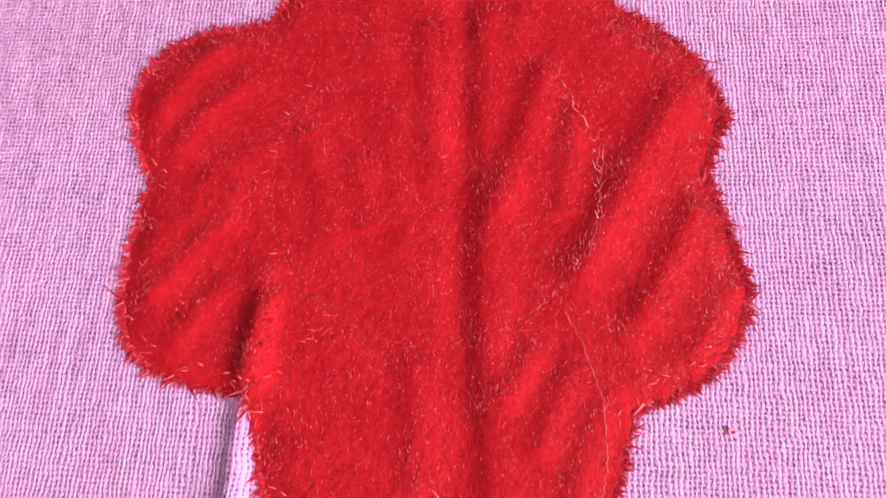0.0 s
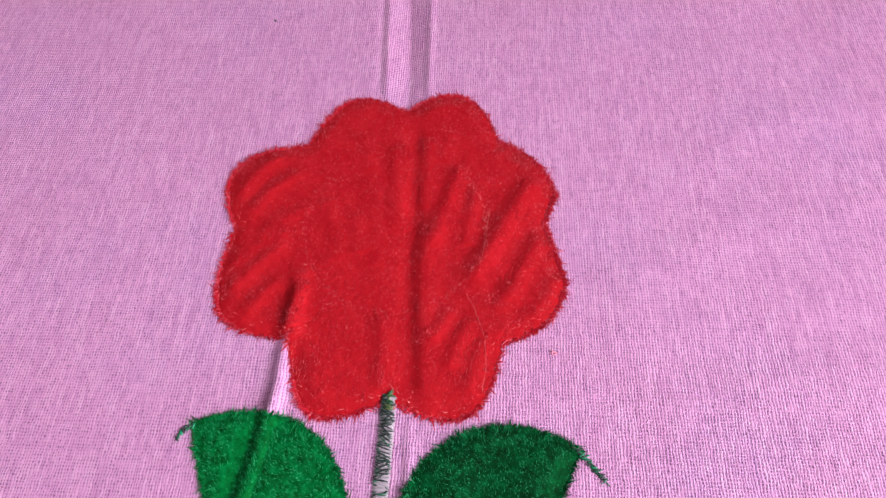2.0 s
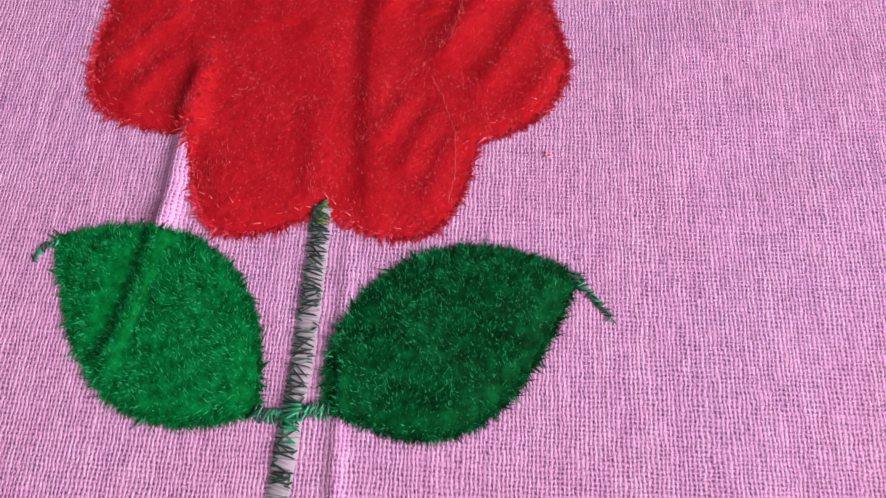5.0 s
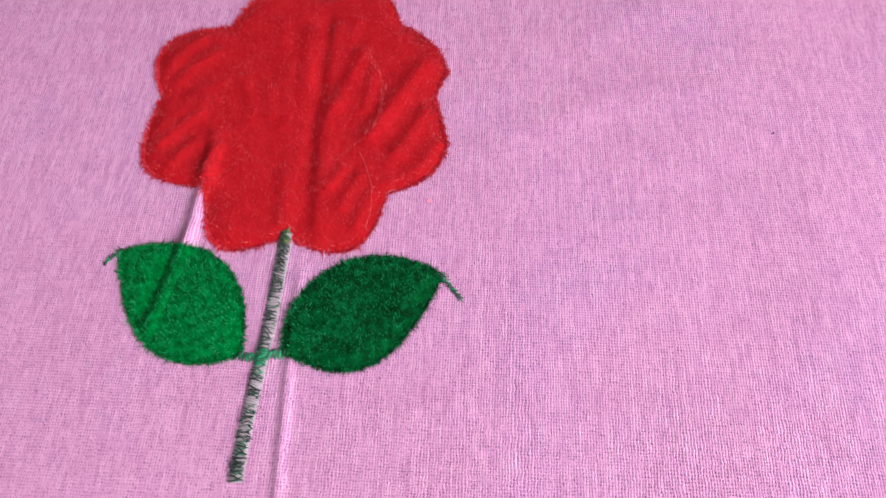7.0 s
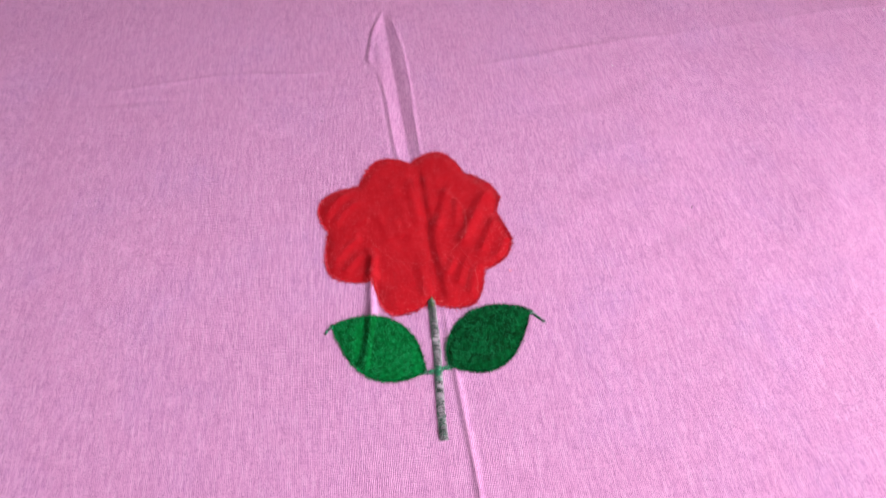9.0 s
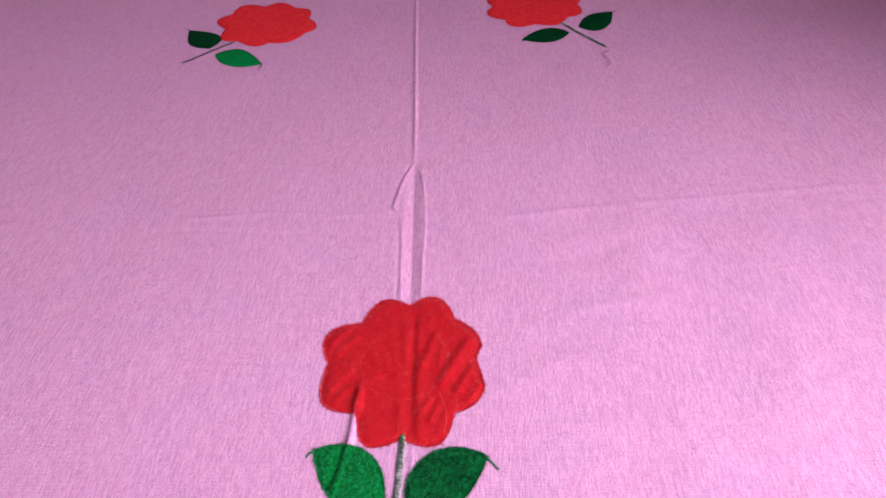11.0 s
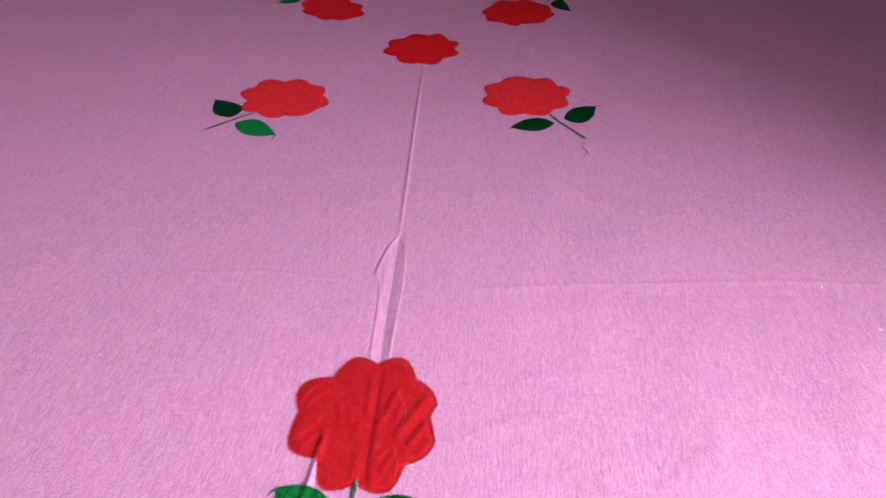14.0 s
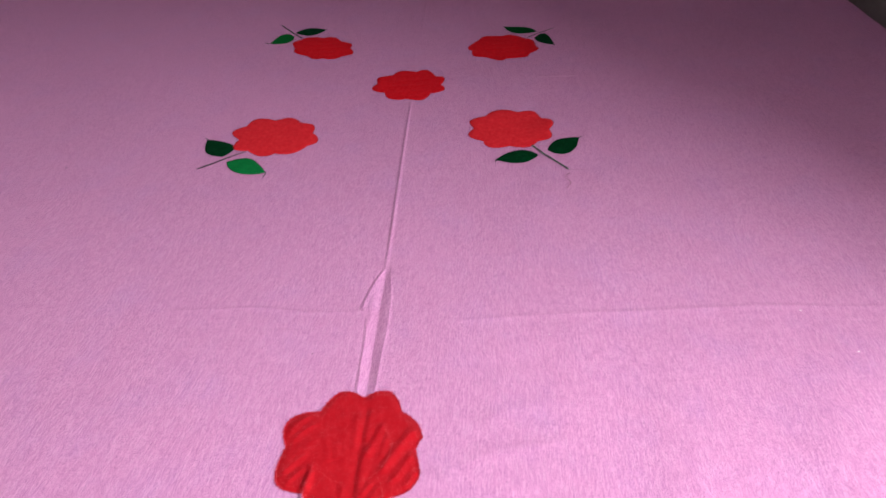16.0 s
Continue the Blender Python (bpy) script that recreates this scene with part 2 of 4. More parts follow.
PALE_T = thread_mat("pale_thread", [(0.0, (0.22, 0.20, 0.22)), (0.5, (0.33, 0.26, 0.31)), (1.0, (0.42, 0.33, 0.39))])
DARK_T = thread_mat("dark_thread", [(0.0, (0.006, 0.012, 0.011)), (1.0, (0.02, 0.034, 0.03))])
GREEN_DARK_T = thread_mat("dark_green_thread", [(0.0, (0.004, 0.03, 0.018)), (0.6, (0.01, 0.07, 0.04)), (1.0, (0.03, 0.16, 0.09))])
PINK_T = thread_mat("pink_fluff", [(0.0, (0.88, 0.24, 0.36)), (1.0, (0.92, 0.32, 0.44))])
WHITE_T = thread_mat("white_fluff", [(0.0, (0.72, 0.62, 0.68)), (1.0, (0.82, 0.74, 0.78))])
LOOSE_T = thread_mat("loose_thread", [(0.0, (0.20, 0.05, 0.10)), (1.0, (0.30, 0.09, 0.17))])
WISP_T = thread_mat("pale_wisp", [(0.0, (0.42, 0.17, 0.32)), (1.0, (0.56, 0.27, 0.45))])
RED_T = thread_mat("red_seam_thread", [(0.0, (0.50, 0.02, 0.03)), (0.6, (0.68, 0.07, 0.09)), (1.0, (0.80, 0.20, 0.21))])
SEAM_T = thread_mat("seam_sewing_thread", [(0.0, (0.45, 0.03, 0.04)), (1.0, (0.62, 0.11, 0.12))])
WALL_M = plain("painted_plaster", (0.33, 0.30, 0.30), (0.38, 0.35, 0.35), 0.85, 30)
CEIL_M = plain("grey_ceiling_paint", (0.42, 0.41, 0.40), (0.48, 0.47, 0.46), 0.9, 40)
FLOOR_M = plain("dark_floor_stone", (0.018, 0.017, 0.019), (0.035, 0.032, 0.034), 0.5, 12)
WOOD_M = plain("dark_bed_wood", (0.035, 0.018, 0.011), (0.07, 0.035, 0.02), 0.5, 25)
TICK_M = plain("mattress_ticking", (0.45, 0.40, 0.38), (0.52, 0.47, 0.45), 0.9, 60)


# ---- mesh helpers ----
def mesh_object(name, verts, faces, mat, parent=None, smooth=True, label=""):
    me = bpy.data.meshes.new(name)
    me.from_pydata(np.asarray(verts).tolist(), [], faces if isinstance(faces, list) else faces.tolist())
    me.materials.append(mat)
    if smooth:
        me.polygons.foreach_set("use_smooth", np.ones(len(me.polygons), bool))
    me.update()
    ob = new(name, me)
    if parent:
        ob.parent = parent
    if label:
        ob["label"] = label
    return ob


def box(name, lo, hi, mat, parent=None, bevel=0.0, label=""):
    bm = bmesh.new()
    bmesh.ops.create_cube(bm, size=1)
    for v in bm.verts:
        v.co = [lo[i] + (v.co[i] + 0.5) * (hi[i] - lo[i]) for i in range(3)]
    if bevel:
        bmesh.ops.bevel(bm, geom=bm.edges[:], offset=bevel, segments=3, affect="EDGES")
    me = bpy.data.meshes.new(name)
    bm.to_mesh(me)
    bm.free()
    me.materials.append(mat)
    ob = new(name, me)
    if parent:
        ob.parent = parent
    if label:
        ob["label"] = label
    return ob


# ---- relief of the cloth: ridges, folds and pressed creases ----
# each: way points, height (m, below zero for a valley), half width, profile
SHEET_FOLDS = [
    ([(-0.0115, 0.380), (-0.017, 0.49), (-0.0245, 0.62), (-0.033, 0.77), (-0.043, 0.96)], 0.0016, 0.0028, "ridge"),
    ([(-0.043, 0.96), (-0.058, 1.13), (-0.085, 1.95)], 0.0009, 0.006, "ridge"),
    ([(-0.0115, 0.396), (-0.0098, 0.345), (-0.008, 0.300), (-0.006, 0.256), (-0.0035, 0.20), (-0.0005, 0.14)], -0.0023, 0.0120, "vee"),
    ([(-0.0115, 0.388), (-0.0238, 0.352), (-0.0322, 0.303), (-0.025, 0.292)], 0.0010, 0.0026, "ridge"),
    ([(-0.0165, 0.388), (-0.0288, 0.352), (-0.0368, 0.306)], -0.0005, 0.0022, "ridge"),
    ([(0.0095, 0.15), (0.0079, 0.219), (0.0083, 0.258), (0.006, 0.31), (0.001, 0.355), (-0.0095, 0.388)], 0.0006, 0.0018, "ridge"),
    ([(-0.0122, 0.15), (-0.0155, 0.20), (-0.0179, 0.249), (-0.0225, 0.287)], 0.0005, 0.0017, "ridge"),
    ([(-0.0165, 0.15), (-0.0198, 0.20), (-0.0222, 0.249), (-0.027, 0.282)], -0.0004, 0.0018, "ridge"),
    ([(-0.33, 0.284), (-0.181, 0.2975), (-0.096, 0.2885), (-0.032, 0.2935)], 0.0008, 0.0030, "ridge"),
    ([(-0.42, 0.267), (-0.256, 0.268), (-0.164, 0.259), (-0.045, 0.262)], -0.0005, 0.0036, "ridge"),
    ([(0.012, 0.268), (0.052, 0.273), (0.137, 0.285), (0.237, 0.2975), (0.337, 0.306), (0.408, 0.313), (0.493, 0.3215), (0.568, 0.323), (1.0, 0.325)], 0.0008, 0.0046, "ridge"),
    ([(0.28, 0.281), (0.40, 0.290), (0.52, 0.297), (0.75, 0.298)], -0.0004, 0.0050, "ridge"),
    ([(0.0095, 0.005), (0.0115, -0.035), (0.0125, -0.0662), (0.0138, -0.09), (0.0160, -0.13), (0.025, -0.42)], 0.0011, 0.0021, "ridge"),
    ([(0.09, 0.05), (0.16, 0.085), (0.24, 0.10)], 0.0008, 0.009, "ridge"),
    ([(0.10, 0.015), (0.18, 0.03), (0.27, 0.065)], -0.0008, 0.010, "ridge"),
    ([(0.13, 0.12), (0.20, 0.15), (0.31, 0.16)], 0.0008, 0.011, "ridge"),
    ([(0.11, 0.20), (0.19, 0.215), (0.27, 0.25)], -0.0007, 0.012, "ridge"),
    ([(0.29, 0.01), (0.38, 0.075)], 0.0006, 0.010, "ridge"),
    ([(0.39, 0.15), (0.48, 0.095)], 0.0006, 0.010, "ridge"),
    ([(-0.30, 0.10), (-0.18, 0.05), (-0.10, 0.06)], 0.0005, 0.010, "ridge"),
    ([(-0.38, 0.62), (-0.20, 0.60)], 0.0008, 0.010, "ridge"),
    ([(-0.30, 0.66), (-0.12, 0.655)], -0.0006, 0.010, "ridge"),
    ([(0.225, 1.0685), (0.274, 1.071), (0.325, 1.077)], 0.0012, 0.005, "ridge"),
    ([(-0.0405, 0.052), (-0.043, 0.034), (-0.0450, 0.015), (-0.0455, -0.014)], 0.0023, 0.0032, "ridge"),
    ([(-0.0452, 0.002), (-0.0465, -0.012), (-0.0485, -0.0268), (-0.0520, -0.045), (-0.0545, -0.055)], 0.0014, 0.0027, "ridge"),
    ([(-0.0500, -0.010), (-0.0530, -0.0268), (-0.0575, -0.046)], -0.0014, 0.0040, "ridge"),
    ([(-0.0430, -0.010), (-0.0452, -0.0268), (-0.0488, -0.045)], -0.0006, 0.0016, "ridge"),
    ([(0.002, 0.145), (0.006, 0.115), (0.0055, 0.08), (0.0065, 0.043), (0.0115, -0.012)], -0.0012, 0.0046, "ridge"),
]
FLOWER_FOLDS = [
    ([(0.0130, 0.0823), (0.0113, 0.0662), (0.0110, 0.0493), (0.0131, 0.0272), (0.0147, -0.0043)], 0.0017, 0.0062, "ridge"),
    ([(-0.0058, 0.1280), (-0.0026, 0.0993), (-0.0004, 0.0749)], 0.0012, 0.0045, "ridge"),
    ([(-0.0047, 0.0358), (-0.0028, 0.0174), (-0.0022, 0.0002)], 0.0012, 0.0036, "ridge"),
    ([(0.0640, 0.1096), (0.0511, 0.0871), (0.0407, 0.0667), (0.0313, 0.0490)], 0.0026, 0.0052, "ridge"),
    ([(0.0656, 0.0766), (0.0560, 0.0586), (0.0491, 0.0416)], 0.0018, 0.0040, "ridge"),
    ([(0.0280, 0.1150), (0.0211, 0.0916), (0.0141, 0.0680)], 0.0017, 0.0042, "ridge"),
    ([(0.0349, 0.1011), (0.0321, 0.0825), (0.0301, 0.0683)], 0.0010, 0.0032, "ridge"),
    ([(0.0253, 0.0392), (0.0166, 0.0228)], 0.0014, 0.0034, "ridge"),
    ([(0.0349, 0.0357), (0.0283, 0.0233), (0.0240, 0.0115)], 0.0014, 0.0034, "ridge"),
    ([(0.0393, 0.0253), (0.0349, 0.0106), (0.0321, 0.0022)], 0.0008, 0.0030, "ridge"),
    ([(-0.0794, 0.0950), (-0.0725, 0.1077), (-0.0607, 0.1208)], 0.0014, 0.0034, "ridge"),
    ([(-0.0723, 0.0845), (-0.0634, 0.0985), (-0.0509, 0.1097)], 0.0013, 0.0034, "ridge"),
    ([(-0.0668, 0.0741), (-0.0563, 0.0827), (-0.0428, 0.0895)], 0.0009, 0.0034, "ridge"),
    ([(-0.0763, 0.0565), (-0.0644, 0.0704), (-0.0501, 0.0771)], 0.0010, 0.0034, "ridge"),
    ([(-0.0741, 0.0451), (-0.0640, 0.0576), (-0.0511, 0.0715)], 0.0014, 0.0034, "ridge"),
    ([(-0.0659, 0.0336), (-0.0582, 0.0439), (-0.0506, 0.0527)], 0.0013, 0.0034, "ridge"),
    ([(-0.0443, 0.0255), (-0.0445, 0.0409), (-0.0434, 0.0581)], 0.0016, 0.0036, "ridge"),
    ([(-0.0375, 0.0954), (-0.0300, 0.0764), (-0.0259, 0.0602)], 0.0012, 0.0042, "ridge"),
    ([(-0.0216, 0.0868), (-0.0164, 0.0639)], 0.0010, 0.0040, "ridge"),
    ([(-0.0152, 0.1013), (-0.0102, 0.0748), (-0.0076, 0.0572)], 0.0008, 0.0040, "ridge"),
    ([(0.0104, 0.1319), (0.0085, 0.1091), (0.0099, 0.0878)], 0.0014, 0.0044, "ridge"),
    ([(0.0215, 0.1359), (0.0184, 0.1151)], 0.0009, 0.0038, "ridge"),
    ([(-0.0226, 0.1348), (-0.0168, 0.1094)], 0.0007, 0.0040, "ridge"),
    ([(-0.0309, 0.0146), (-0.0244, -0.0011)], 0.0007, 0.0045, "ridge"),
    ([(0.0502, 0.0520), (0.0446, 0.0376)], 0.0009, 0.0034, "ridge"),
    ([(0.0728, 0.0574), (0.0638, 0.0406), (0.0577, 0.0335)], 0.0008, 0.0034, "ridge"),
]


def fold_height(x, y, folds):
    out = np.zeros_like(x)
    for pts, amp, w, kind in folds:
        p = np.array(pts)
        reach = 3 * w
        box_in = (x > p[:, 0].min() - reach) & (x < p[:, 0].max() + reach) & (y > p[:, 1].min() - reach) & (y < p[:, 1].max() + reach)
        if not box_in.any():
            continue
        xs, ys = x[box_in], y[box_in]
        seg = np.diff(p, axis=0)
        lens = np.linalg.norm(seg, axis=1)
        start = np.r_[0, np.cumsum(lens)]
        best, along, left = np.full(xs.shape, 1e9), np.zeros(xs.shape), np.zeros(xs.shape, bool)
        for k, (a, d, ln) in enumerate(zip(p[:-1], seg, lens)):
            t = np.clip(((xs - a[0]) * d[0] + (ys - a[1]) * d[1]) / ln**2, 0, 1)
            dist = np.hypot(xs - a[0] - t * d[0], ys - a[1] - t * d[1])
            near = dist < best
            best, along = np.where(near, dist, best), np.where(near, start[k] + t * ln, along)
            left = np.where(near, (xs - a[0]) * d[1] - (ys - a[1]) * d[0] > 0, left)
        s = along / start[-1]
        taper = np.clip(np.minimum(s, 1 - s) / 0.12, 0, 1)
        taper = 0.15 + 0.85 * taper * taper * (3 - 2 * taper)
        shape = np.exp(-(best / w) ** 2) if kind == "ridge" else np.maximum(0, 1 - best / (w * np.where(left, 0.92, 0.85)))
        out[box_in] += amp * shape * taper
    return out


RIPPLES = [(rng.uniform(40, 90), rng.uniform(0, math.pi), rng.uniform(0, 6.28)) for _ in range(9)]
WAVES = [(rng.uniform(6, 26), rng.uniform(0, math.pi), rng.uniform(0, 6.28)) for _ in range(14)]


def sheet_height(x, y):
    h = fold_height(x, y, SHEET_FOLDS)
    for k, a, ph in WAVES:
        h = h + 0.010 / k * 0.12 * np.sin(k * (x * math.cos(a) + y * math.sin(a)) + ph + 1.3 * np.sin(2.1 * x + ph))
    rough = np.clip((x - 0.08) / 0.15, 0.15, 1)
    for k, a, ph in RIPPLES:
        h = h + 0.00016 * rough * np.sin(k * (x * math.cos(a) + y * math.sin(a)) + ph + 1.6 * np.sin(9 * x + 7 * y + ph))
    # soft dents on the window side
    for cx, cy, r, d in ((0.46, 0.12, 0.05, -0.0026), (0.53, 0.17, 0.055, 0.0026), (0.38, 0.06, 0.05, 0.0012), (0.30, 0.16, 0.06, -0.002), (0.17, 0.07, 0.035, -0.0015)):
        h = h + d * np.exp(-((x - cx) ** 2 + (y - cy) ** 2) / r**2)
    return h


# ---- room ----
def room():
    T = WALL_T
    tagged(box("floor", (WALL_L - T, WALL_N - T, FLOOR_Z - 0.1), (WALL_R + T, WALL_F + T, FLOOR_Z), FLOOR_M), "dark stone floor beside the bed", "floor", kind="structure")
    tagged(box("ceiling", (WALL_L - T, WALL_N - T, CEIL), (WALL_R + T, WALL_F + T, CEIL + 0.1), CEIL_M), "dull grey painted ceiling", "ceiling", kind="structure")
    say = "plain painted plaster wall"
    tagged(box("wall_west", (WALL_L - T, WALL_N, FLOOR_Z), (WALL_L, WALL_F, CEIL), WALL_M), say, "wall", kind="structure")
    tagged(box("wall_north", (WALL_L - T, WALL_F, FLOOR_Z), (WALL_R + T, WALL_F + T, CEIL), WALL_M), say, "wall", kind="structure")
    tagged(box("wall_south", (WALL_L - T, WALL_N - T, FLOOR_Z), (WALL_R + T, WALL_N, CEIL), WALL_M), say, "wall", kind="structure")
    # the window wall: four pieces round the opening, joined
    bm = bmesh.new()
    for lo, hi in (((WALL_N, FLOOR_Z), (WIN_Y0, CEIL)), ((WIN_Y1, FLOOR_Z), (WALL_F, CEIL)), ((WIN_Y0, FLOOR_Z), (WIN_Y1, WIN_Z0)), ((WIN_Y0, WIN_Z1), (WIN_Y1, CEIL))):
        r = bmesh.ops.create_cube(bm, size=1)["verts"]
        for v in r:
            v.co = (WALL_R + (v.co.x + 0.5) * T, lo[0] + (v.co.y + 0.5) * (hi[0] - lo[0]), lo[1] + (v.co.z + 0.5) * (hi[1] - lo[1]))
    me = bpy.data.meshes.new("wall_east")
    bm.to_mesh(me)
    bm.free()
    me.materials.append(WALL_M)
    tagged(new("wall_east", me), "plain painted wall with a wide open window", "wall", kind="structure")
    tagged(box("ground", (-60, -60, FLOOR_Z - 0.4), (60, 60, FLOOR_Z - 0.25), FLOOR_M), "dark ground outside the window", "ground", kind="structure")


room()

# ---- bed ----
BX0, BX1, BY0, BY1 = -1.85, 1.108, -0.62, 2.45
bed = tagged(new("bed"), "wide bed with a mattress under a pink sheet", "bed")
bed.location = (0, 0, FLOOR_Z)
box("mattress", (BX0, BY0, 0.27), (BX1, BY1, -FLOOR_Z - 0.012), TICK_M, bed, 0.02)
box("bed_base", (BX0 + 0.02, BY0 + 0.02, 0.12), (BX1 - 0.02, BY1 - 0.02, 0.265), WOOD_M, bed, 0.006, "dark wooden bed base")
for lx in (BX0 + 0.08, BX1 - 0.16):
    for ly in (BY0 + 0.08, BY1 - 0.16):
        box("leg", (lx, ly, 0.0), (lx + 0.08, ly + 0.08, 0.12), WOOD_M, bed, 0.004)


def spaced(stops):
    """Grid lines from stops of (start, step), up to the last start."""
    out = []
    for (a, step), (b, _) in zip(stops[:-1], stops[1:]):
        out.append(np.linspace(a, b, max(1, round((b - a) / step)), endpoint=False))
    return np.r_[np.concatenate(out), stops[-1][0]]


def over_edge(s, lo, hi, r=0.025):
    """Cloth laid over the bed's edges: place along the axis and drop, by the length of cloth."""
    pos, drop = s.copy(), np.zeros_like(s)
    for edge, sign in ((lo, -1), (hi, 1)):
        d = sign * (s - edge)
        arc = np.clip(d / r, 0, math.pi / 2)
        past = d > 0
        pos = np.where(past, edge + sign * r * np.sin(arc), pos)
        drop = np.where(past, r * (1 - np.cos(arc)) + np.maximum(0, d - r * math.pi / 2), drop)
    return pos, drop


def bed_sheet():
    HANG = 0.28
    sx = spaced([(BX0 - HANG, 0.03), (-0.45, 0.005), (-0.10, 0.0012), (0.10, 0.005), (0.65, 0.02), (BX1 - 0.03, 0.006), (BX1 + 0.05, 0.03), (BX1 + HANG, 1)])
    sy = spaced([(BY0 - HANG, 0.03), (-0.25, 0.0022), (0.46, 0.006), (1.15, 0.02), (BY1 - 0.03, 0.006), (BY1 + 0.05, 0.03), (BY1 + HANG, 1)])
    px, dx = over_edge(sx, BX0, BX1)
    py, dy = over_edge(sy, BY0, BY1)
    X, Y = np.meshgrid(px, py)
    SX, SY = np.meshgrid(sx, sy)
    Z = sheet_height(SX, SY) - np.minimum(dx[None, :] + dy[:, None], 0.30)
    hang = np.clip((dx[None, :] + 0 * dy[:, None]) / 0.2, 0, 1)
    X = X + np.sign(SX) * hang * 0.018 * (1 + np.sin(SY * 17 + np.sin(SY * 5)))
    hang = np.clip((dy[:, None] + 0 * dx[None, :]) / 0.2, 0, 1)
    Y = Y + np.sign(SY - 1) * hang * 0.018 * (1 + np.sin(SX * 15 + np.sin(SX * 6)))
    n, k = len(sx), len(sy)
    idx = np.arange(n * k).reshape(k, n)
    faces = np.stack([idx[:-1, :-1], idx[:-1, 1:], idx[1:, 1:], idx[1:, :-1]], -1).reshape(-1, 4)
    ob = mesh_object("bed_sheet", np.stack([X, Y, Z], -1).reshape(-1, 3), faces, COTTON)
    return tagged(ob, "pink woven cotton bed sheet with pressed creases over the bed", "bed sheet")


bed_sheet()


# ---- rose motif: outlines from arcs between notches ----
def arc(a, peak, b, weight=1.5, n=16):
    a, p, b = map(np.array, (a, peak, b))
    c = ((2 + 2 * weight) * p - a - b) / (2 * weight)
    t = np.linspace(0, 1, n, endpoint=False)[:, None]
    w0, w1, w2 = (1 - t) ** 2, 2 * weight * t * (1 - t), t**2
    return (w0 * a + w1 * c + w2 * b) / (w0 + w1 + w2)


def chain(points, weights, n):
    """Arcs through notch, peak, notch, peak, ... and back to the first notch."""
    pts = points + [points[0]]
    return np.concatenate([arc(pts[i], pts[i + 1], pts[i + 2], weights[(i // 2) % len(weights)], n) for i in range(0, len(points), 2)])


FLOWER = [(0.0012, -0.0013), (-0.0299, -0.0078), (-0.0444, 0.0233), (-0.0770, 0.0360), (-0.0779, 0.0786), (-0.0832, 0.1119), (-0.0500, 0.1255), (-0.0308, 0.1547), (-0.0019, 0.1486), (0.0268, 0.1577),
          (0.0453, 0.1293), (0.0628, 0.1168), (0.0722, 0.0985), (0.0692, 0.0915), (0.0661, 0.0812), (0.0700, 0.0690), (0.0741, 0.0522), (0.0662, 0.0345), (0.0466, 0.0233), (0.0330, -0.0066)]
FLOWER_W = (2.0, 1.7, 0.9, 1.45, 1.04, 0.9, 0.8, 0.8, 1.3, 1.35)
LEAF_L = [(-0.0765, -0.0132), (-0.0287, -0.0152), (-0.0104, -0.0592), (-0.0508, -0.0571)]
LEAF_R = [(0.0092, -0.0577), (0.0276, -0.0161), (0.0765, -0.0187), (0.0482, -0.0598)]
LEAF_L_W, LEAF_R_W = (0.69, 1.2), (0.45, 1.45)
CENTRE = np.array([-0.003, 0.075])


def inside(poly, pts):
    x, y = pts[:, 0], pts[:, 1]
    hit = np.zeros(len(pts), bool)
    for (x0, y0), (x1, y1) in zip(poly, np.roll(poly, -1, 0)):
        cross = (y0 > y) != (y1 > y)
        with np.errstate(divide="ignore", invalid="ignore"):
            hit ^= cross & (x < x0 + (y - y0) * (x1 - x0) / (y1 - y0))
    return hit


def edge_near(poly, pts):
    """Distance of points to an outline, and its nearest corner."""
    best, near = np.full(len(pts), 1e9), np.zeros((len(pts), 2))
    for i in range(0, len(pts), 4000):
        d = ((pts[i : i + 4000, None] - poly[None]) ** 2).sum(-1)
        k = d.argmin(1)
        best[i : i + 4000], near[i : i + 4000] = np.sqrt(d[np.arange(len(k)), k]), poly[k]
    return best, near


def edge_gap(poly, pts):
    return edge_near(poly, pts)[0]


class Place:
    """Where a motif lies: template points turned about the flower's centre and moved."""

    def __init__(self, x, y, turn, size=1.0):
        c, s = size * math.cos(radians(turn)), size * math.sin(radians(turn))
        self.r, self.at = np.array([[c, -s], [s, c]]), np.array([x, y])

    def __call__(self, pts):
        return (np.asarray(pts) - CENTRE) @ self.r.T + self.at


def patch_height(local, world_pts, gap, thick, folds):
    z = sheet_height(world_pts[:, 0], world_pts[:, 1])
    if folds:
        rise = 0.64 * fold_height(local[:, 0], local[:, 1], folds) * np.clip(gap / 0.004, 0.25, 1)
        z = z + np.maximum(rise, 0.0005 - thick)
    return z + thick * np.clip(gap / 0.0065, 0, 1) ** 0.8


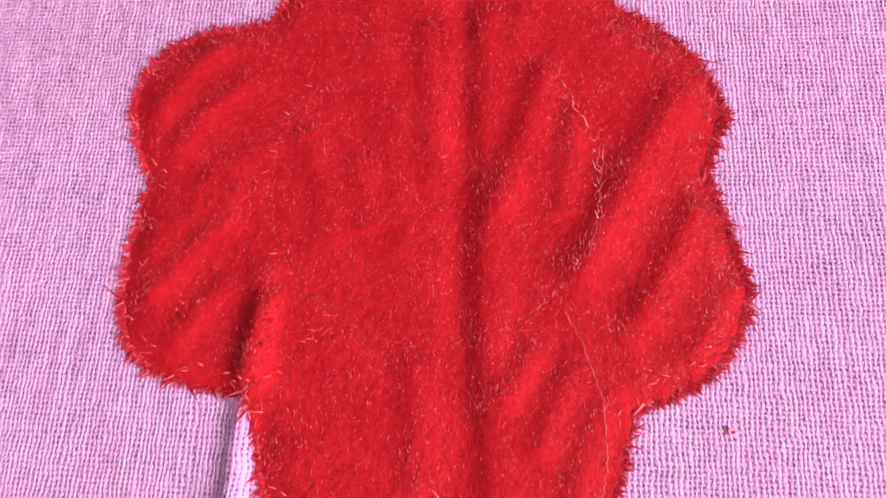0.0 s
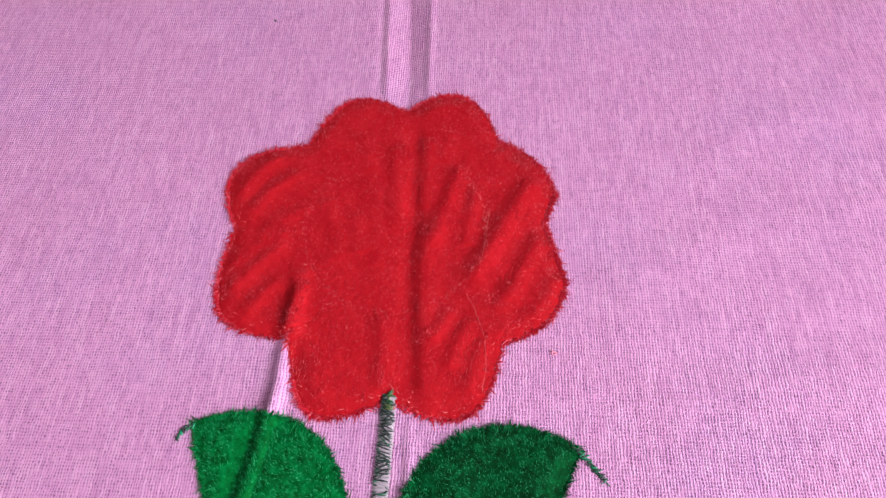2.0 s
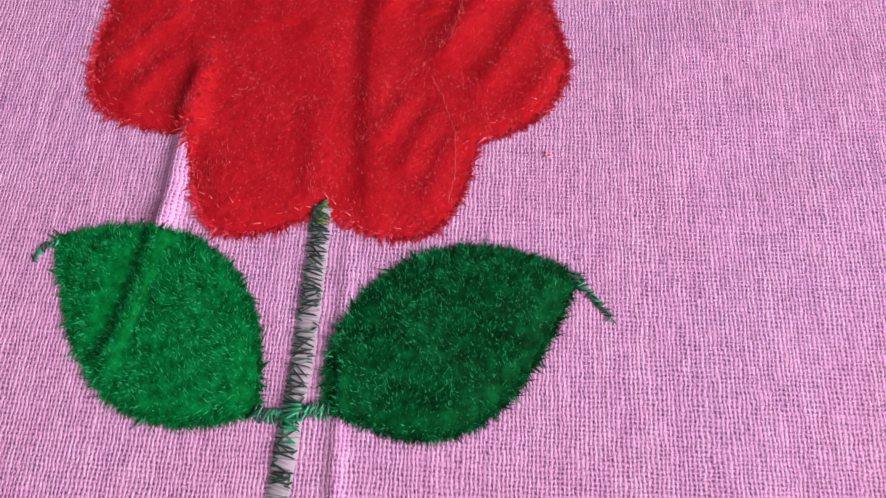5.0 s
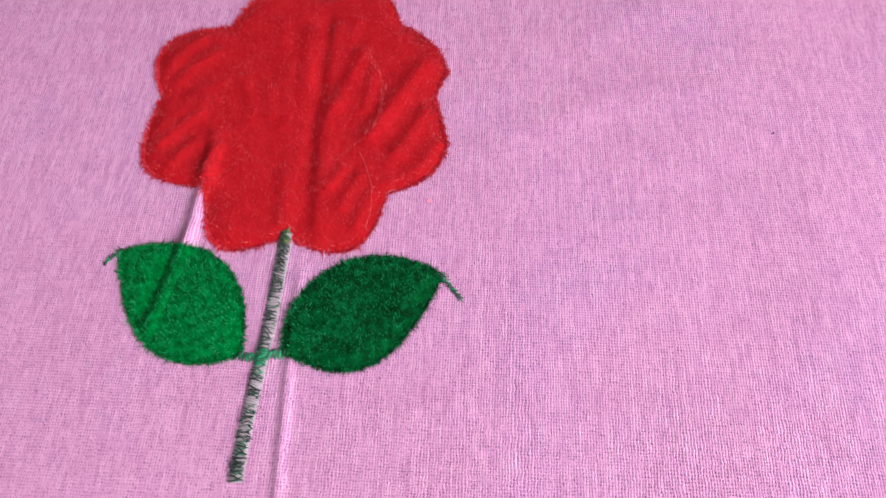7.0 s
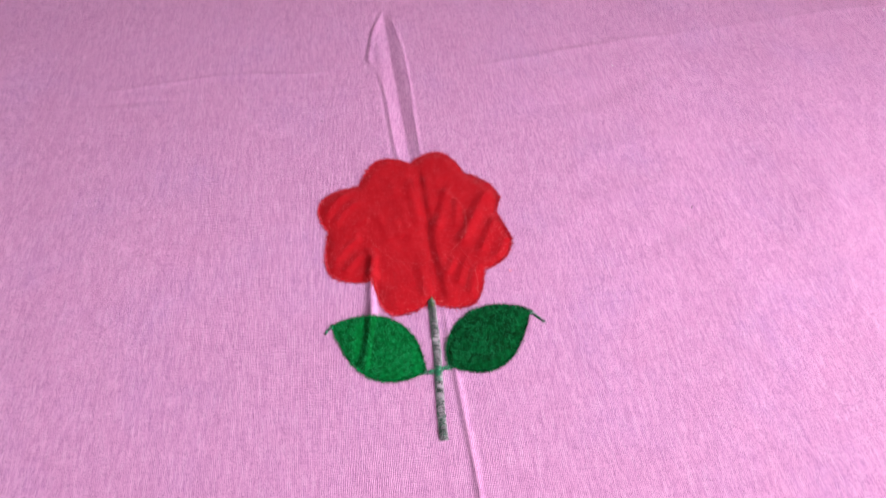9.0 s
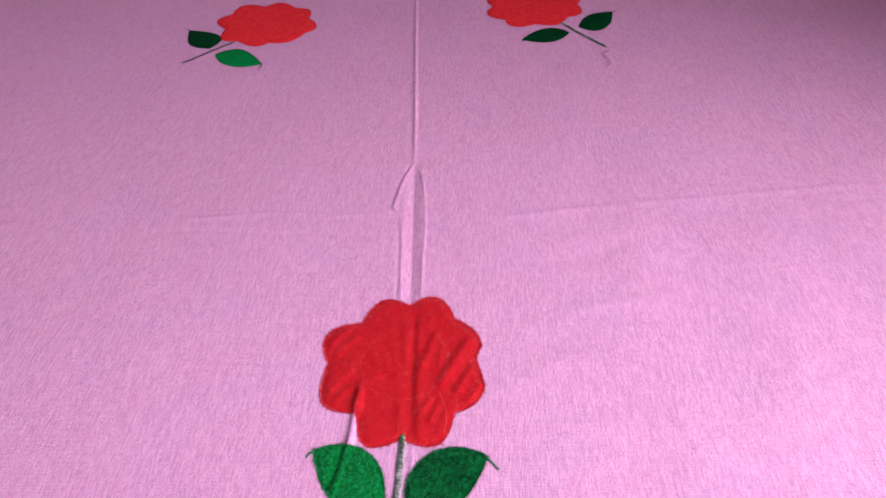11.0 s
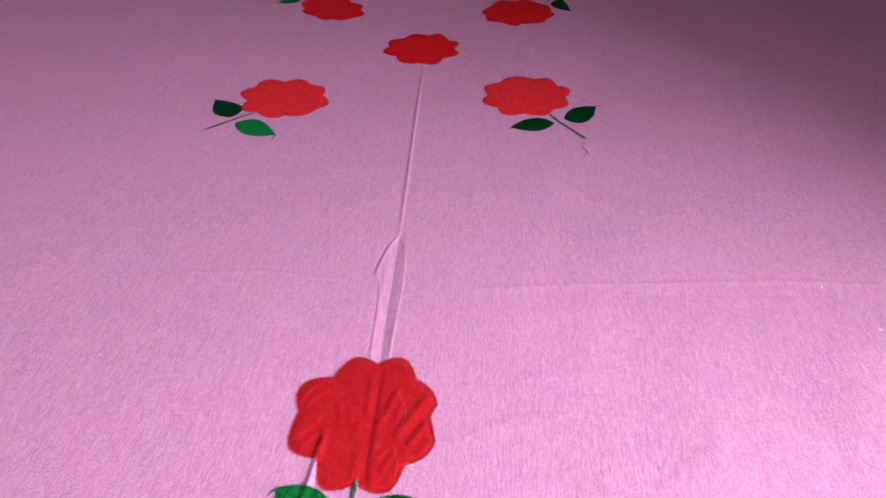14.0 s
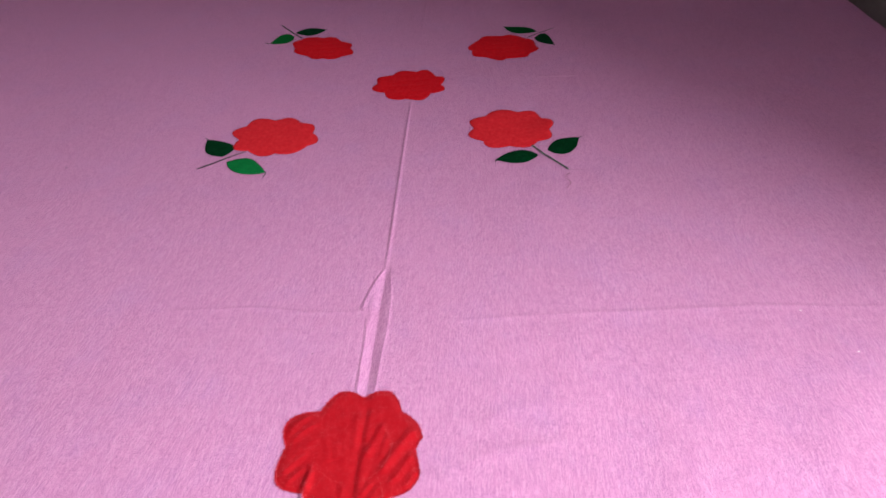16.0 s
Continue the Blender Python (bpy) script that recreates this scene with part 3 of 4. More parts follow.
def patch(name, outline, place, origin, mat, parent, rings, thick=0.0014, folds=(), ragged=0.0, label=""):
    c = outline.mean(0)
    n = len(outline)
    if ragged:
        out = outline - c
        wob = rng.normal(0, ragged, n)
        outline = c + out * (1 + wob / np.linalg.norm(out, axis=1))[:, None]
    f = np.linspace(0, 1, rings + 1)[1:] ** 0.75
    local = np.concatenate([[c], (c + f[:, None, None] * (outline - c)[None]).reshape(-1, 2)])
    w = place(local)
    gap = edge_gap(outline, local)
    gap[-n:] = 0
    z = patch_height(local, w, gap, thick, folds)
    z[-n:] -= 0.0002
    idx = 1 + np.arange(rings * n).reshape(rings, n)
    nx = np.roll(idx, -1, 1)
    faces = [(0, int(a), int(b)) for a, b in zip(idx[0], nx[0])]
    faces += np.stack([idx[:-1], idx[1:], nx[1:], nx[:-1]], -1).reshape(-1, 4).tolist()
    # outlines run clockwise: turn the faces up
    area = np.sum(outline[:, 0] * np.roll(outline[:, 1], -1) - outline[:, 1] * np.roll(outline[:, 0], -1))
    if area < 0:
        faces = [q[::-1] for q in faces]
    return mesh_object(name, np.c_[w, z] - origin, faces, mat, parent, True, label)


def fibres(name, local, lean, length, width, place, origin, gap, thick, folds, mat, parent, lift=0.4, label=""):
    """Short blades of pile standing on a patch, one triangle each."""
    n = len(local)
    w = place(local)
    z = patch_height(local, w, gap, thick, folds)
    d = lean @ place.r.T
    ln = (length * rng.uniform(0.6, 1.3, n))[:, None]
    base = np.c_[w, z - 0.0002]
    up = lift * rng.uniform(0.5, 1.5, n)
    tip = base + ln * np.c_[d, up]
    side = np.c_[-d[:, 1], d[:, 0], np.zeros(n)]
    side /= np.linalg.norm(side, axis=1)[:, None] + 1e-9
    half = side * width / 2
    v = np.stack([base - half, base + half, tip], 1).reshape(-1, 3) - origin
    ob = mesh_object(name, v, np.arange(3 * n).reshape(-1, 3), mat, parent, False, label)
    ob["kind"] = "stuff"
    return ob


def pile(outline, place, origin, mat, parent, count, nap, thick, folds, length=0.0016, width=0.0003):
    lo, hi = outline.min(0), outline.max(0)
    pts = rng.uniform(lo, hi, (int(count * 1.7), 2))
    pts = pts[inside(outline, pts)][:count]
    gap, near = edge_near(outline, pts)
    ang = nap + rng.normal(0, 0.5, len(pts)) + 0.5 * np.sin(pts[:, 0] * 190 + 2 * np.sin(pts[:, 1] * 150))
    lean = np.c_[np.cos(ang), np.sin(ang)]
    # towards the rim the pile spills outwards and is longer
    out = (near - pts) / (gap[:, None] + 1e-6)
    rim = np.clip(1 - gap / 0.0035, 0, 1)[:, None]
    lean = lean * (1 - rim) + (out + rng.normal(0, 0.45, pts.shape)) * rim * 1.3
    fibres("plush_nap", pts, lean, length, width, place, origin, gap, thick, folds, mat, parent, 0.28)


def fringe(outline, place, origin, mat, parent, count, length=0.0028, width=0.00028, name="fringe"):
    n = len(outline)
    k = rng.integers(0, n, count)
    t = rng.uniform(0, 1, count)[:, None]
    pts = outline[k] * (1 - t) + outline[(k + 1) % n] * t
    tan = outline[(k + 1) % n] - outline[k]
    tan /= np.linalg.norm(tan, axis=1)[:, None] + 1e-9
    side = np.sign(np.sum(outline[:, 0] * np.roll(outline[:, 1], -1) - outline[:, 1] * np.roll(outline[:, 0], -1)))
    outw = np.c_[tan[:, 1], -tan[:, 0]] * side
    d = outw * rng.uniform(0.3, 1.0, count)[:, None] + tan * rng.normal(0, 0.55, count)[:, None]
    pts = pts - outw * rng.uniform(0.0002, 0.0015, count)[:, None]
    fibres(name, pts, d, length, width, place, origin, np.full(count, 0.0012), 0.0012, (), mat, parent, 0.16)


def seam_hairs(path, place, origin, thick, folds, parent, step=0.0009, spread=0.0007):
    """Short bright stitch hairs along a seam line."""
    p = np.array(path)
    seg = np.diff(p, axis=0)
    ln = np.linalg.norm(seg, axis=1)
    s = np.arange(0, ln.sum(), step)
    s = s + rng.normal(0, step * 0.4, len(s))
    s = s.clip(0, ln.sum() * 0.999)
    at = np.r_[0, np.cumsum(ln)]
    k = np.clip(np.searchsorted(at, s, "right") - 1, 0, len(seg) - 1)
    pts = p[k] + seg[k] * ((s - at[k]) / ln[k])[:, None] + rng.normal(0, spread, (len(s), 2))
    ang = np.arctan2(seg[k, 1], seg[k, 0]) + rng.normal(0, 0.7, len(s))
    gap = np.full(len(s), 0.01)
    fibres("seam", pts, np.c_[np.cos(ang), np.sin(ang)], 0.0022, 0.00023, place, origin, gap, thick, folds, RED_T, parent, 0.5, "pale red stitch hairs along a petal seam")


def seam_thread(path, place, origin, parent):
    """A thin sewing thread lying in the pile along a seam."""
    pts, _, _ = along(path, 0.0011)
    pts = pts + rng.normal(0, 0.00022, pts.shape)
    w = place(pts)
    z = patch_height(pts, w, np.full(len(pts), 0.01), 0.0012, FLOWER_FOLDS) + 0.0005 + rng.normal(0, 0.00015, len(pts))
    turn = np.arange(4) * math.pi / 2
    ring = 0.00006 * np.c_[np.cos(turn), 0 * turn, np.sin(turn)]
    v = (np.c_[w, z][:, None] + ring[None]).reshape(-1, 3) - origin
    faces = [(4 * i + j, 4 * i + (j + 1) % 4, 4 * i + 4 + (j + 1) % 4, 4 * i + 4 + j) for i in range(len(pts) - 1) for j in range(4)]
    mesh_object("seam_thread", v, faces, SEAM_T, parent, True, "thin pale red sewing thread along a petal seam")


def stitch_mesh(name, length, radius, mat, hump=0.35, kinks=5):
    """One satin stitch: a thread that rises from the cloth and dips back."""
    verts, faces, sides = [], [], 5
    for i in range(kinks + 1):
        t = i / kinks
        x, z = (t - 0.5) * length, math.sin(math.pi * t) ** 0.6 * length * hump * 0.3
        r = radius * (0.55 + 0.45 * math.sin(math.pi * t) ** 0.4)
        for j in range(sides):
            a = 2 * math.pi * j / sides
            verts.append((x, r * math.cos(a), z + 0.7 * r * math.sin(a)))
    for i in range(kinks):
        for j in range(sides):
            a, b = i * sides + j, i * sides + (j + 1) % sides
            faces.append((a, b, b + sides, a + sides))
    me = bpy.data.meshes.new(name)
    me.from_pydata(verts, [], faces)
    me.materials.append(mat)
    me.polygons.foreach_set("use_smooth", np.ones(len(me.polygons), bool))
    return me


def along(path, step):
    p = np.array(path, float)
    seg = np.diff(p, axis=0)
    ln = np.linalg.norm(seg, axis=1)
    at = np.r_[0, np.cumsum(ln)]
    s = np.arange(step / 2, at[-1], step)
    k = np.clip(np.searchsorted(at, s, "right") - 1, 0, len(seg) - 1)
    return p[k] + seg[k] * ((s - at[k]) / ln[k])[:, None], np.arctan2(seg[k, 1], seg[k, 0]), s / at[-1]


def stitch_row(meshes, path, step, place, origin, parent, slant=1.35, jitter=0.16, lift=0.0003):
    """Satin stitches side by side along a line, each an object of its own."""
    turn = math.atan2(place.r[1, 0], place.r[0, 0])
    pts, ang, s = along(path, step)
    left, group = 0, meshes
    for p, a, t in zip(pts, ang, s):
        if isinstance(meshes[0], list):
            if left == 0:
                left, group = int(rng.integers(1, 6)), meshes[int(rng.integers(len(meshes)))]
            left -= 1
            if not group:
                continue
        w = place(p[None] + rng.normal(0, 0.0002, (1, 2)))[0]
        z = float(sheet_height(np.array([w[0]]), np.array([w[1]]))[0]) + lift
        ob = new("stitch", group[int(rng.integers(len(group)))])
        ob.parent = parent
        ob.location = (w[0] - origin[0], w[1] - origin[1], z - origin[2])
        ob.rotation_euler = (0, 0, a + turn + slant + rng.normal(0, jitter))
        k = rng.uniform(0.85, 1.15)
        ob.scale = (k, rng.uniform(0.8, 1.25), 1)


STEM_LINE = [(0.0013, 0.001), (0.0012, -0.017), (0.0010, -0.032), (0.0008, -0.046), (-0.0002, -0.058), (-0.0010, -0.0736), (-0.0020, -0.0905), (-0.0022, -0.1110)]
CROSS_LINE = [(-0.0106, -0.0590), (-0.0015, -0.0596), (0.0063, -0.0575), (0.0097, -0.0577)]
TAIL_L = [(-0.0760, -0.0132), (-0.0800, -0.0154), (-0.0823, -0.0192)]
TAIL_R = [(0.0742, -0.0172), (0.0780, -0.0209), (0.0817, -0.0247), (0.0853, -0.0295)]
TAU = np.linspace(math.radians(140), math.radians(405), 80)
SEAM_RING = np.c_[-0.002 + 0.0425 * np.cos(TAU), 0.0790 + 0.0425 * np.sin(TAU)]
SEAMS = [SEAM_RING, [(-0.0245, 0.0433), (-0.0334, 0.0348), (-0.0392, 0.0282)]]
SEAM_THREADS = [[(0.0415, 0.090), (0.0405, 0.0808), (0.0385, 0.066), (0.0365, 0.0585)], [(0.0311, 0.0466), (0.0357, 0.0373), (0.0400, 0.0254), (0.0402, 0.0109), (0.0385, 0.002)]]


def inset(outline, d):
    c = outline.mean(0)
    out = outline - c
    return c + out * (1 - d / np.linalg.norm(out, axis=1))[:, None]


def near_rose():
    place = Place(CENTRE[0], CENTRE[1], 0)
    origin = np.array([0.0, 0.0, 0.0])
    rose = tagged(new("rose_applique"), "red plush rose with two green leaves and stitched stem on sheet", "applique", "roses on the sheet")
    out = chain(FLOWER, FLOWER_W, 34)
    flower = patch("flower", out, place, origin, RED, rose, 70, 0.0012, FLOWER_FOLDS, 0.00055, "red plush flower with eight petal lobes and wrinkles")
    pile(out, place, origin, RED_NAP, flower, 150000, 1.15, 0.0012, FLOWER_FOLDS, 0.0012, 0.00024)
    fringe(out, place, origin, RED_RIM, flower, 8000, 0.0030, 0.00030)
    fringe(out, place, origin, RED_RIM, flower, 900, 0.0046, 0.00080)
    for s in SEAMS:
        seam_hairs(s, place, origin, 0.0012, FLOWER_FOLDS, flower)
    for s in SEAM_THREADS:
        seam_thread(s, place, origin, flower)
    rim = inset(out, 0.0045)
    seam_hairs(np.r_[rim, rim[:1]], place, origin, 0.0012, FLOWER_FOLDS, flower, 0.0030, 0.0020)
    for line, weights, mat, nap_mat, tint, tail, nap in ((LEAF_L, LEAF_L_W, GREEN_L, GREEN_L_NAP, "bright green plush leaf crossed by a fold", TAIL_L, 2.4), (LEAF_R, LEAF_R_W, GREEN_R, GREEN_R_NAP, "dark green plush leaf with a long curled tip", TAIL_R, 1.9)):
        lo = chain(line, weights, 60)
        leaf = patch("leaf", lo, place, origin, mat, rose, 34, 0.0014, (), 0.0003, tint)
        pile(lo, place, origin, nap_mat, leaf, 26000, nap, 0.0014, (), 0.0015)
        fringe(lo, place, origin, nap_mat, leaf, 2200, 0.0034, 0.00034)
        fringe(lo, place, origin, nap_mat, leaf, 350, 0.0044, 0.00070)
        tail_me = [stitch_mesh("stitch", 0.0026, 0.00034, GREEN_T), stitch_mesh("stitch", 0.0032, 0.00030, GREEN_DARK_T), stitch_mesh("stitch", 0.0030, 0.00030, DARK_T)]
        stitch_row(tail_me, tail, 0.0006, place, origin, leaf, 0.8, 0.45)
    mid = np.array(STEM_LINE)
    ribbon = np.concatenate([np.c_[mid + (off, 0), sheet_height(mid[:, 0] + off, mid[:, 1]) + lift] for off, lift in ((-0.0031, 0.0001), (-0.0016, 0.0007), (0.0016, 0.0007), (0.0031, 0.0001))])
    k = len(mid)
    quads = [(c * k + i, c * k + i + 1, (c + 1) * k + i + 1, (c + 1) * k + i) for c in range(3) for i in range(k - 1)]
    stem = mesh_object("stem", ribbon, quads, PALE_T, rose, True, "pale and dark green thread stem in satin stitch")
    thin = [stitch_mesh("stitch", 0.0056, 0.00024, DARK_T, 0.3), stitch_mesh("stitch", 0.0050, 0.00018, GREEN_DARK_T, 0.3), stitch_mesh("stitch", 0.0050, 0.00028, DARK_T, 0.3)]
    edge_me = [stitch_mesh("stitch", 0.0022, 0.00026, DARK_T), stitch_mesh("stitch", 0.0018, 0.00024, GREEN_DARK_T)]
    teal_me = [stitch_mesh("stitch", 0.0044, 0.00024, GREEN_T), stitch_mesh("stitch", 0.0054, 0.00024, GREEN_DARK_T)]
    pale_me = [stitch_mesh("stitch", 0.0062, 0.00048, PALE_T, 0.12), stitch_mesh("stitch", 0.0056, 0.00042, PALE_T, 0.12), stitch_mesh("stitch", 0.0058, 0.00034, PALE_T, 0.12)]
    stitch_row(pale_me, STEM_LINE, 0.0011, place, origin, stem, 1.5, 0.18, 0.0004)
    # thin dark threads go to and fro across the pale ones, in uneven clumps, denser towards the flower
    for slant, line, step in ((1.32, STEM_LINE, 0.0015), (1.84, STEM_LINE, 0.0017), (1.5, STEM_LINE[:3], 0.0011), (1.6, STEM_LINE[5:], 0.0012)):
        stitch_row([thin, thin, []], line, step, place, origin, stem, slant, 0.26, 0.0009)
    left_edge, right_edge = [(x - 0.0022, y) for x, y in STEM_LINE], [(x + 0.0022, y) for x, y in STEM_LINE]
    stitch_row([edge_me, [], edge_me], left_edge, 0.0010, place, origin, stem, 1.4, 0.5, 0.0008)
    stitch_row([edge_me, [], []], right_edge, 0.0011, place, origin, stem, 1.7, 0.5, 0.0008)
    stitch_row([teal_me, [], []], STEM_LINE[:3], 0.0014, place, origin, stem, 1.5, 0.3, 0.0009)
    stitch_row([teal_me, [], []], STEM_LINE[4:], 0.0016, place, origin, stem, 1.5, 0.3, 0.0009)
    top_me = [stitch_mesh("stitch", 0.0036, 0.00040, STEM_TOP), stitch_mesh("stitch", 0.0042, 0.00034, STEM_TOP)]
    stitch_row(top_me, [(0.0015, 0.0020), (0.0016, -0.006)], 0.0007, place, origin, stem, 1.4, 0.5, 0.0011)
    cross_me = [stitch_mesh("stitch", 0.0034, 0.00040, GREEN_T), stitch_mesh("stitch", 0.0040, 0.00034, GREEN_DARK_T), stitch_mesh("stitch", 0.0028, 0.00030, DARK_T)]
    knot_me = [stitch_mesh("stitch", 0.0052, 0.00050, GREEN_T), stitch_mesh("stitch", 0.0062, 0.00034, GREEN_DARK_T), stitch_mesh("stitch", 0.0056, 0.00040, GREEN_T)]
    stitch_row(knot_me, [(0.0002, -0.0562), (-0.0006, -0.0632)], 0.0007, place, origin, stem, 1.5, 0.4, 0.0014)
    stitch_row(cross_me, CROSS_LINE, 0.0006, place, origin, stem, 1.2, 0.45, 0.0009)
    stitch_row(cross_me, [(x, y - 0.0014) for x, y in CROSS_LINE], 0.0009, place, origin, stem, 1.4, 0.5, 0.0009)


near_rose()


FAR_FOLDS = [
    ([(-0.055, 0.060), (0.0, 0.064), (0.055, 0.075)], 0.0007, 0.0055, "ridge"),
    ([(-0.045, 0.092), (0.0, 0.090), (0.045, 0.104)], 0.0006, 0.0055, "ridge"),
    ([(-0.032, 0.028), (0.036, 0.040)], 0.0006, 0.0055, "ridge"),
    ([(-0.030, 0.120), (0.028, 0.126)], 0.0005, 0.0055, "ridge"),
]


DARK_TAIL = stitch_mesh("stitch", 0.0032, 0.0006, DARK_T)


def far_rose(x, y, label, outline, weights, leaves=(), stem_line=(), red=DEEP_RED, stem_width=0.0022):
    """A rose by its petal outline (notch, peak, ...), its leaves (outline, weights, material, tail line) and its stem's line, about its centre."""
    place = Place(x, y, 0)
    origin = np.array([x, y, 0.0])
    rose = tagged(new("rose_applique"), label, "applique", "roses on the sheet")
    rose.location = origin
    out = chain([tuple(CENTRE + p) for p in outline], weights, 18)
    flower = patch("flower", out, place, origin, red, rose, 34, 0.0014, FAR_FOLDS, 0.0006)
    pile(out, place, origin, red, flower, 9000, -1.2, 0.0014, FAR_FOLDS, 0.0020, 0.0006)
    fringe(out, place, origin, RED_EDGE, flower, 2600, 0.0022, 0.0005)
    for line, bow, mat, tail in leaves:
        lo = chain([tuple(CENTRE + p) for p in line], bow, 30)
        leaf = patch("leaf", lo, place, origin, mat, rose, 14, 0.0014, (), 0.0004)
        pile(lo, place, origin, mat, leaf, 1500, 2.0, 0.0014, (), 0.0018, 0.0006)
        fringe(lo, place, origin, GREEN_EDGE, leaf, 1300, 0.0024, 0.0005)
        stitch_row([DARK_TAIL], CENTRE + np.array(tail), 0.0012, place, origin, leaf, 0.6, 0.3)
    if not stem_line:
        return
    mid, _, _ = along(CENTRE + np.array(stem_line), 0.006)
    ends = [place(mid + (off, 0)) for off in (-stem_width / 2, stem_width / 2)]
    ribbon = np.concatenate([np.c_[e - origin[:2], sheet_height(e[:, 0], e[:, 1]) + 0.0006] for e in ends])
    k = len(mid)
    stem = mesh_object("stem", ribbon, [(i, i + 1, k + i + 1, k + i) for i in range(k - 1)], DARK_T, rose, False, "thin dark green thread stem")
    threads = [stitch_mesh("stitch", 1.7 * stem_width, 0.0006, GREEN_DARK_T), stitch_mesh("stitch", 1.8 * stem_width, 0.0006, DARK_T), stitch_mesh("stitch", 1.6 * stem_width, 0.0006, STEM if stem_width > 0.0032 else DARK_T)]
    stitch_row(threads, CENTRE + np.array(stem_line), 0.0024, place, origin, stem, 1.3, 0.2, 0.0009)


far_rose(-0.3048, 0.7961, "red plush rose, sheen painted in, one bright, one shade-painted green leaf",
         [(-0.0699, -0.0157), (-0.0950, 0.0167), (-0.0730, 0.0433), (-0.0600, 0.0755), (-0.0180, 0.0680), (0.0120, 0.0800), (0.0425, 0.0562), (0.0714, 0.0440),
          (0.0759, 0.0112), (0.0950, -0.0198), (0.0778, -0.0409), (0.0558, -0.0705), (0.0204, -0.0710), (-0.0041, -0.0817), (-0.0366, -0.0609), (-0.0693, -0.0516)],
         (1.2, 1.04, 1.6, 1.2, 0.7, 0.91, 0.91, 0.9),
         [([(-0.0797, -0.0834), (-0.0740, -0.0408), (-0.1367, -0.0145), (-0.1193, -0.0669)], (1.04, 1.38), GREEN_FAR_SHADED, [(-0.136, -0.015), (-0.1429, -0.0103)]),
          ([(-0.0642, -0.1031), (-0.0224, -0.0920), (0.0240, -0.1400), (-0.0277, -0.1439)], (1.59, 0.6), GREEN_FAR, [(0.0235, -0.1390), (0.0253, -0.1483), (0.0234, -0.1581)])],
         [(-0.0395, -0.0637), (-0.0761, -0.0950), (-0.0940, -0.1138), (-0.1134, -0.1308)], RED_LIT, 0.0030)
far_rose(0.1763, 0.8265, "red plush rose, sheen painted in, shade-painted green leaves beside loose thread",
         [(-0.0750, -0.0011), (-0.0836, 0.0323), (-0.0535, 0.0525), (-0.0260, 0.0801), (0.0145, 0.0685), (0.0440, 0.0735), (0.0612, 0.0423), (0.0840, 0.0275),
          (0.0744, -0.0056), (0.0768, -0.0406), (0.0512, -0.0561), (0.0295, -0.0787), (-0.0052, -0.0728), (-0.0394, -0.0801), (-0.0539, -0.0545), (-0.0840, -0.0329)],
         (1.38, 1.04, 1.6, 0.7, 1.6, 1.5, 0.7, 1.2),
         [([(0.0675, -0.0879), (0.0881, -0.0514), (0.1291, -0.0410), (0.1068, -0.0982)], (1.38, 0.6), GREEN_FAR_SHADED, [(0.128, -0.0415), (0.1381, -0.0366)]),
          ([(0.0494, -0.1070), (0.0178, -0.1354), (-0.0297, -0.1267), (0.0120, -0.0902)], (1.38, 0.79), GREEN_FAR_SHADED, [(-0.029, -0.126), (-0.0292, -0.1333)])],
         [(0.0391, -0.0719), (0.0587, -0.1022), (0.0740, -0.1207), (0.0902, -0.1437), (0.1022, -0.1594)], RED_LIT, 0.0034)
far_rose(-0.0569, 1.0410, "red plush rose without leaves in the middle of the design",
         [(-0.0752, 0.0048), (-0.0788, 0.0386), (-0.0454, 0.0544), (-0.0288, 0.0784), (0.0080, 0.0704), (0.0328, 0.0817), (0.0580, 0.0435), (0.0786, 0.0332),
          (0.0739, -0.0023), (0.0824, -0.0309), (0.0535, -0.0490), (0.0390, -0.0817), (0.0016, -0.0769), (-0.0337, -0.0760), (-0.0513, -0.0436), (-0.0824, -0.0266)],
         (2.2, 1.38, 1.59, 1.2, 0.91, 1.59, 0.91, 0.7))
far_rose(-0.3190, 1.2783, "dark red plush rose with stem turned away, sewn on sheet",
         [(-0.0724, -0.0026), (-0.0900, 0.0384), (-0.0708, 0.0660), (-0.0485, 0.0801), (-0.0115, 0.0715), (0.0145, 0.0762), (0.0416, 0.0437), (0.0734, 0.0234),
          (0.0761, -0.0052), (0.0915, -0.0431), (0.0665, -0.0626), (0.0463, -0.0801), (0.0148, -0.0730), (-0.0033, -0.0778), (-0.0274, -0.0563), (-0.0669, -0.0298)],
         (2.2, 0.91, 0.91, 1.04, 1.59, 1.83, 1.38, 1.59),
         [([(-0.1001, 0.0860), (-0.1057, 0.0414), (-0.1537, 0.0364), (-0.1346, 0.1050)], (0.79, 1.04), GREEN_L, [(-0.1525, 0.0364), (-0.1690, 0.0399)]),
          ([(-0.1038, 0.1155), (-0.0718, 0.1509), (-0.0201, 0.1364), (-0.0534, 0.0936)], (1.2, 1.2), GREEN_FAR_SHADED, [(-0.0232, 0.1345), (-0.0179, 0.1408)])],
         [(-0.1620, 0.1798), (-0.1062, 0.1082), (-0.0720, 0.0703)], DEEP_RED, 0.0030)
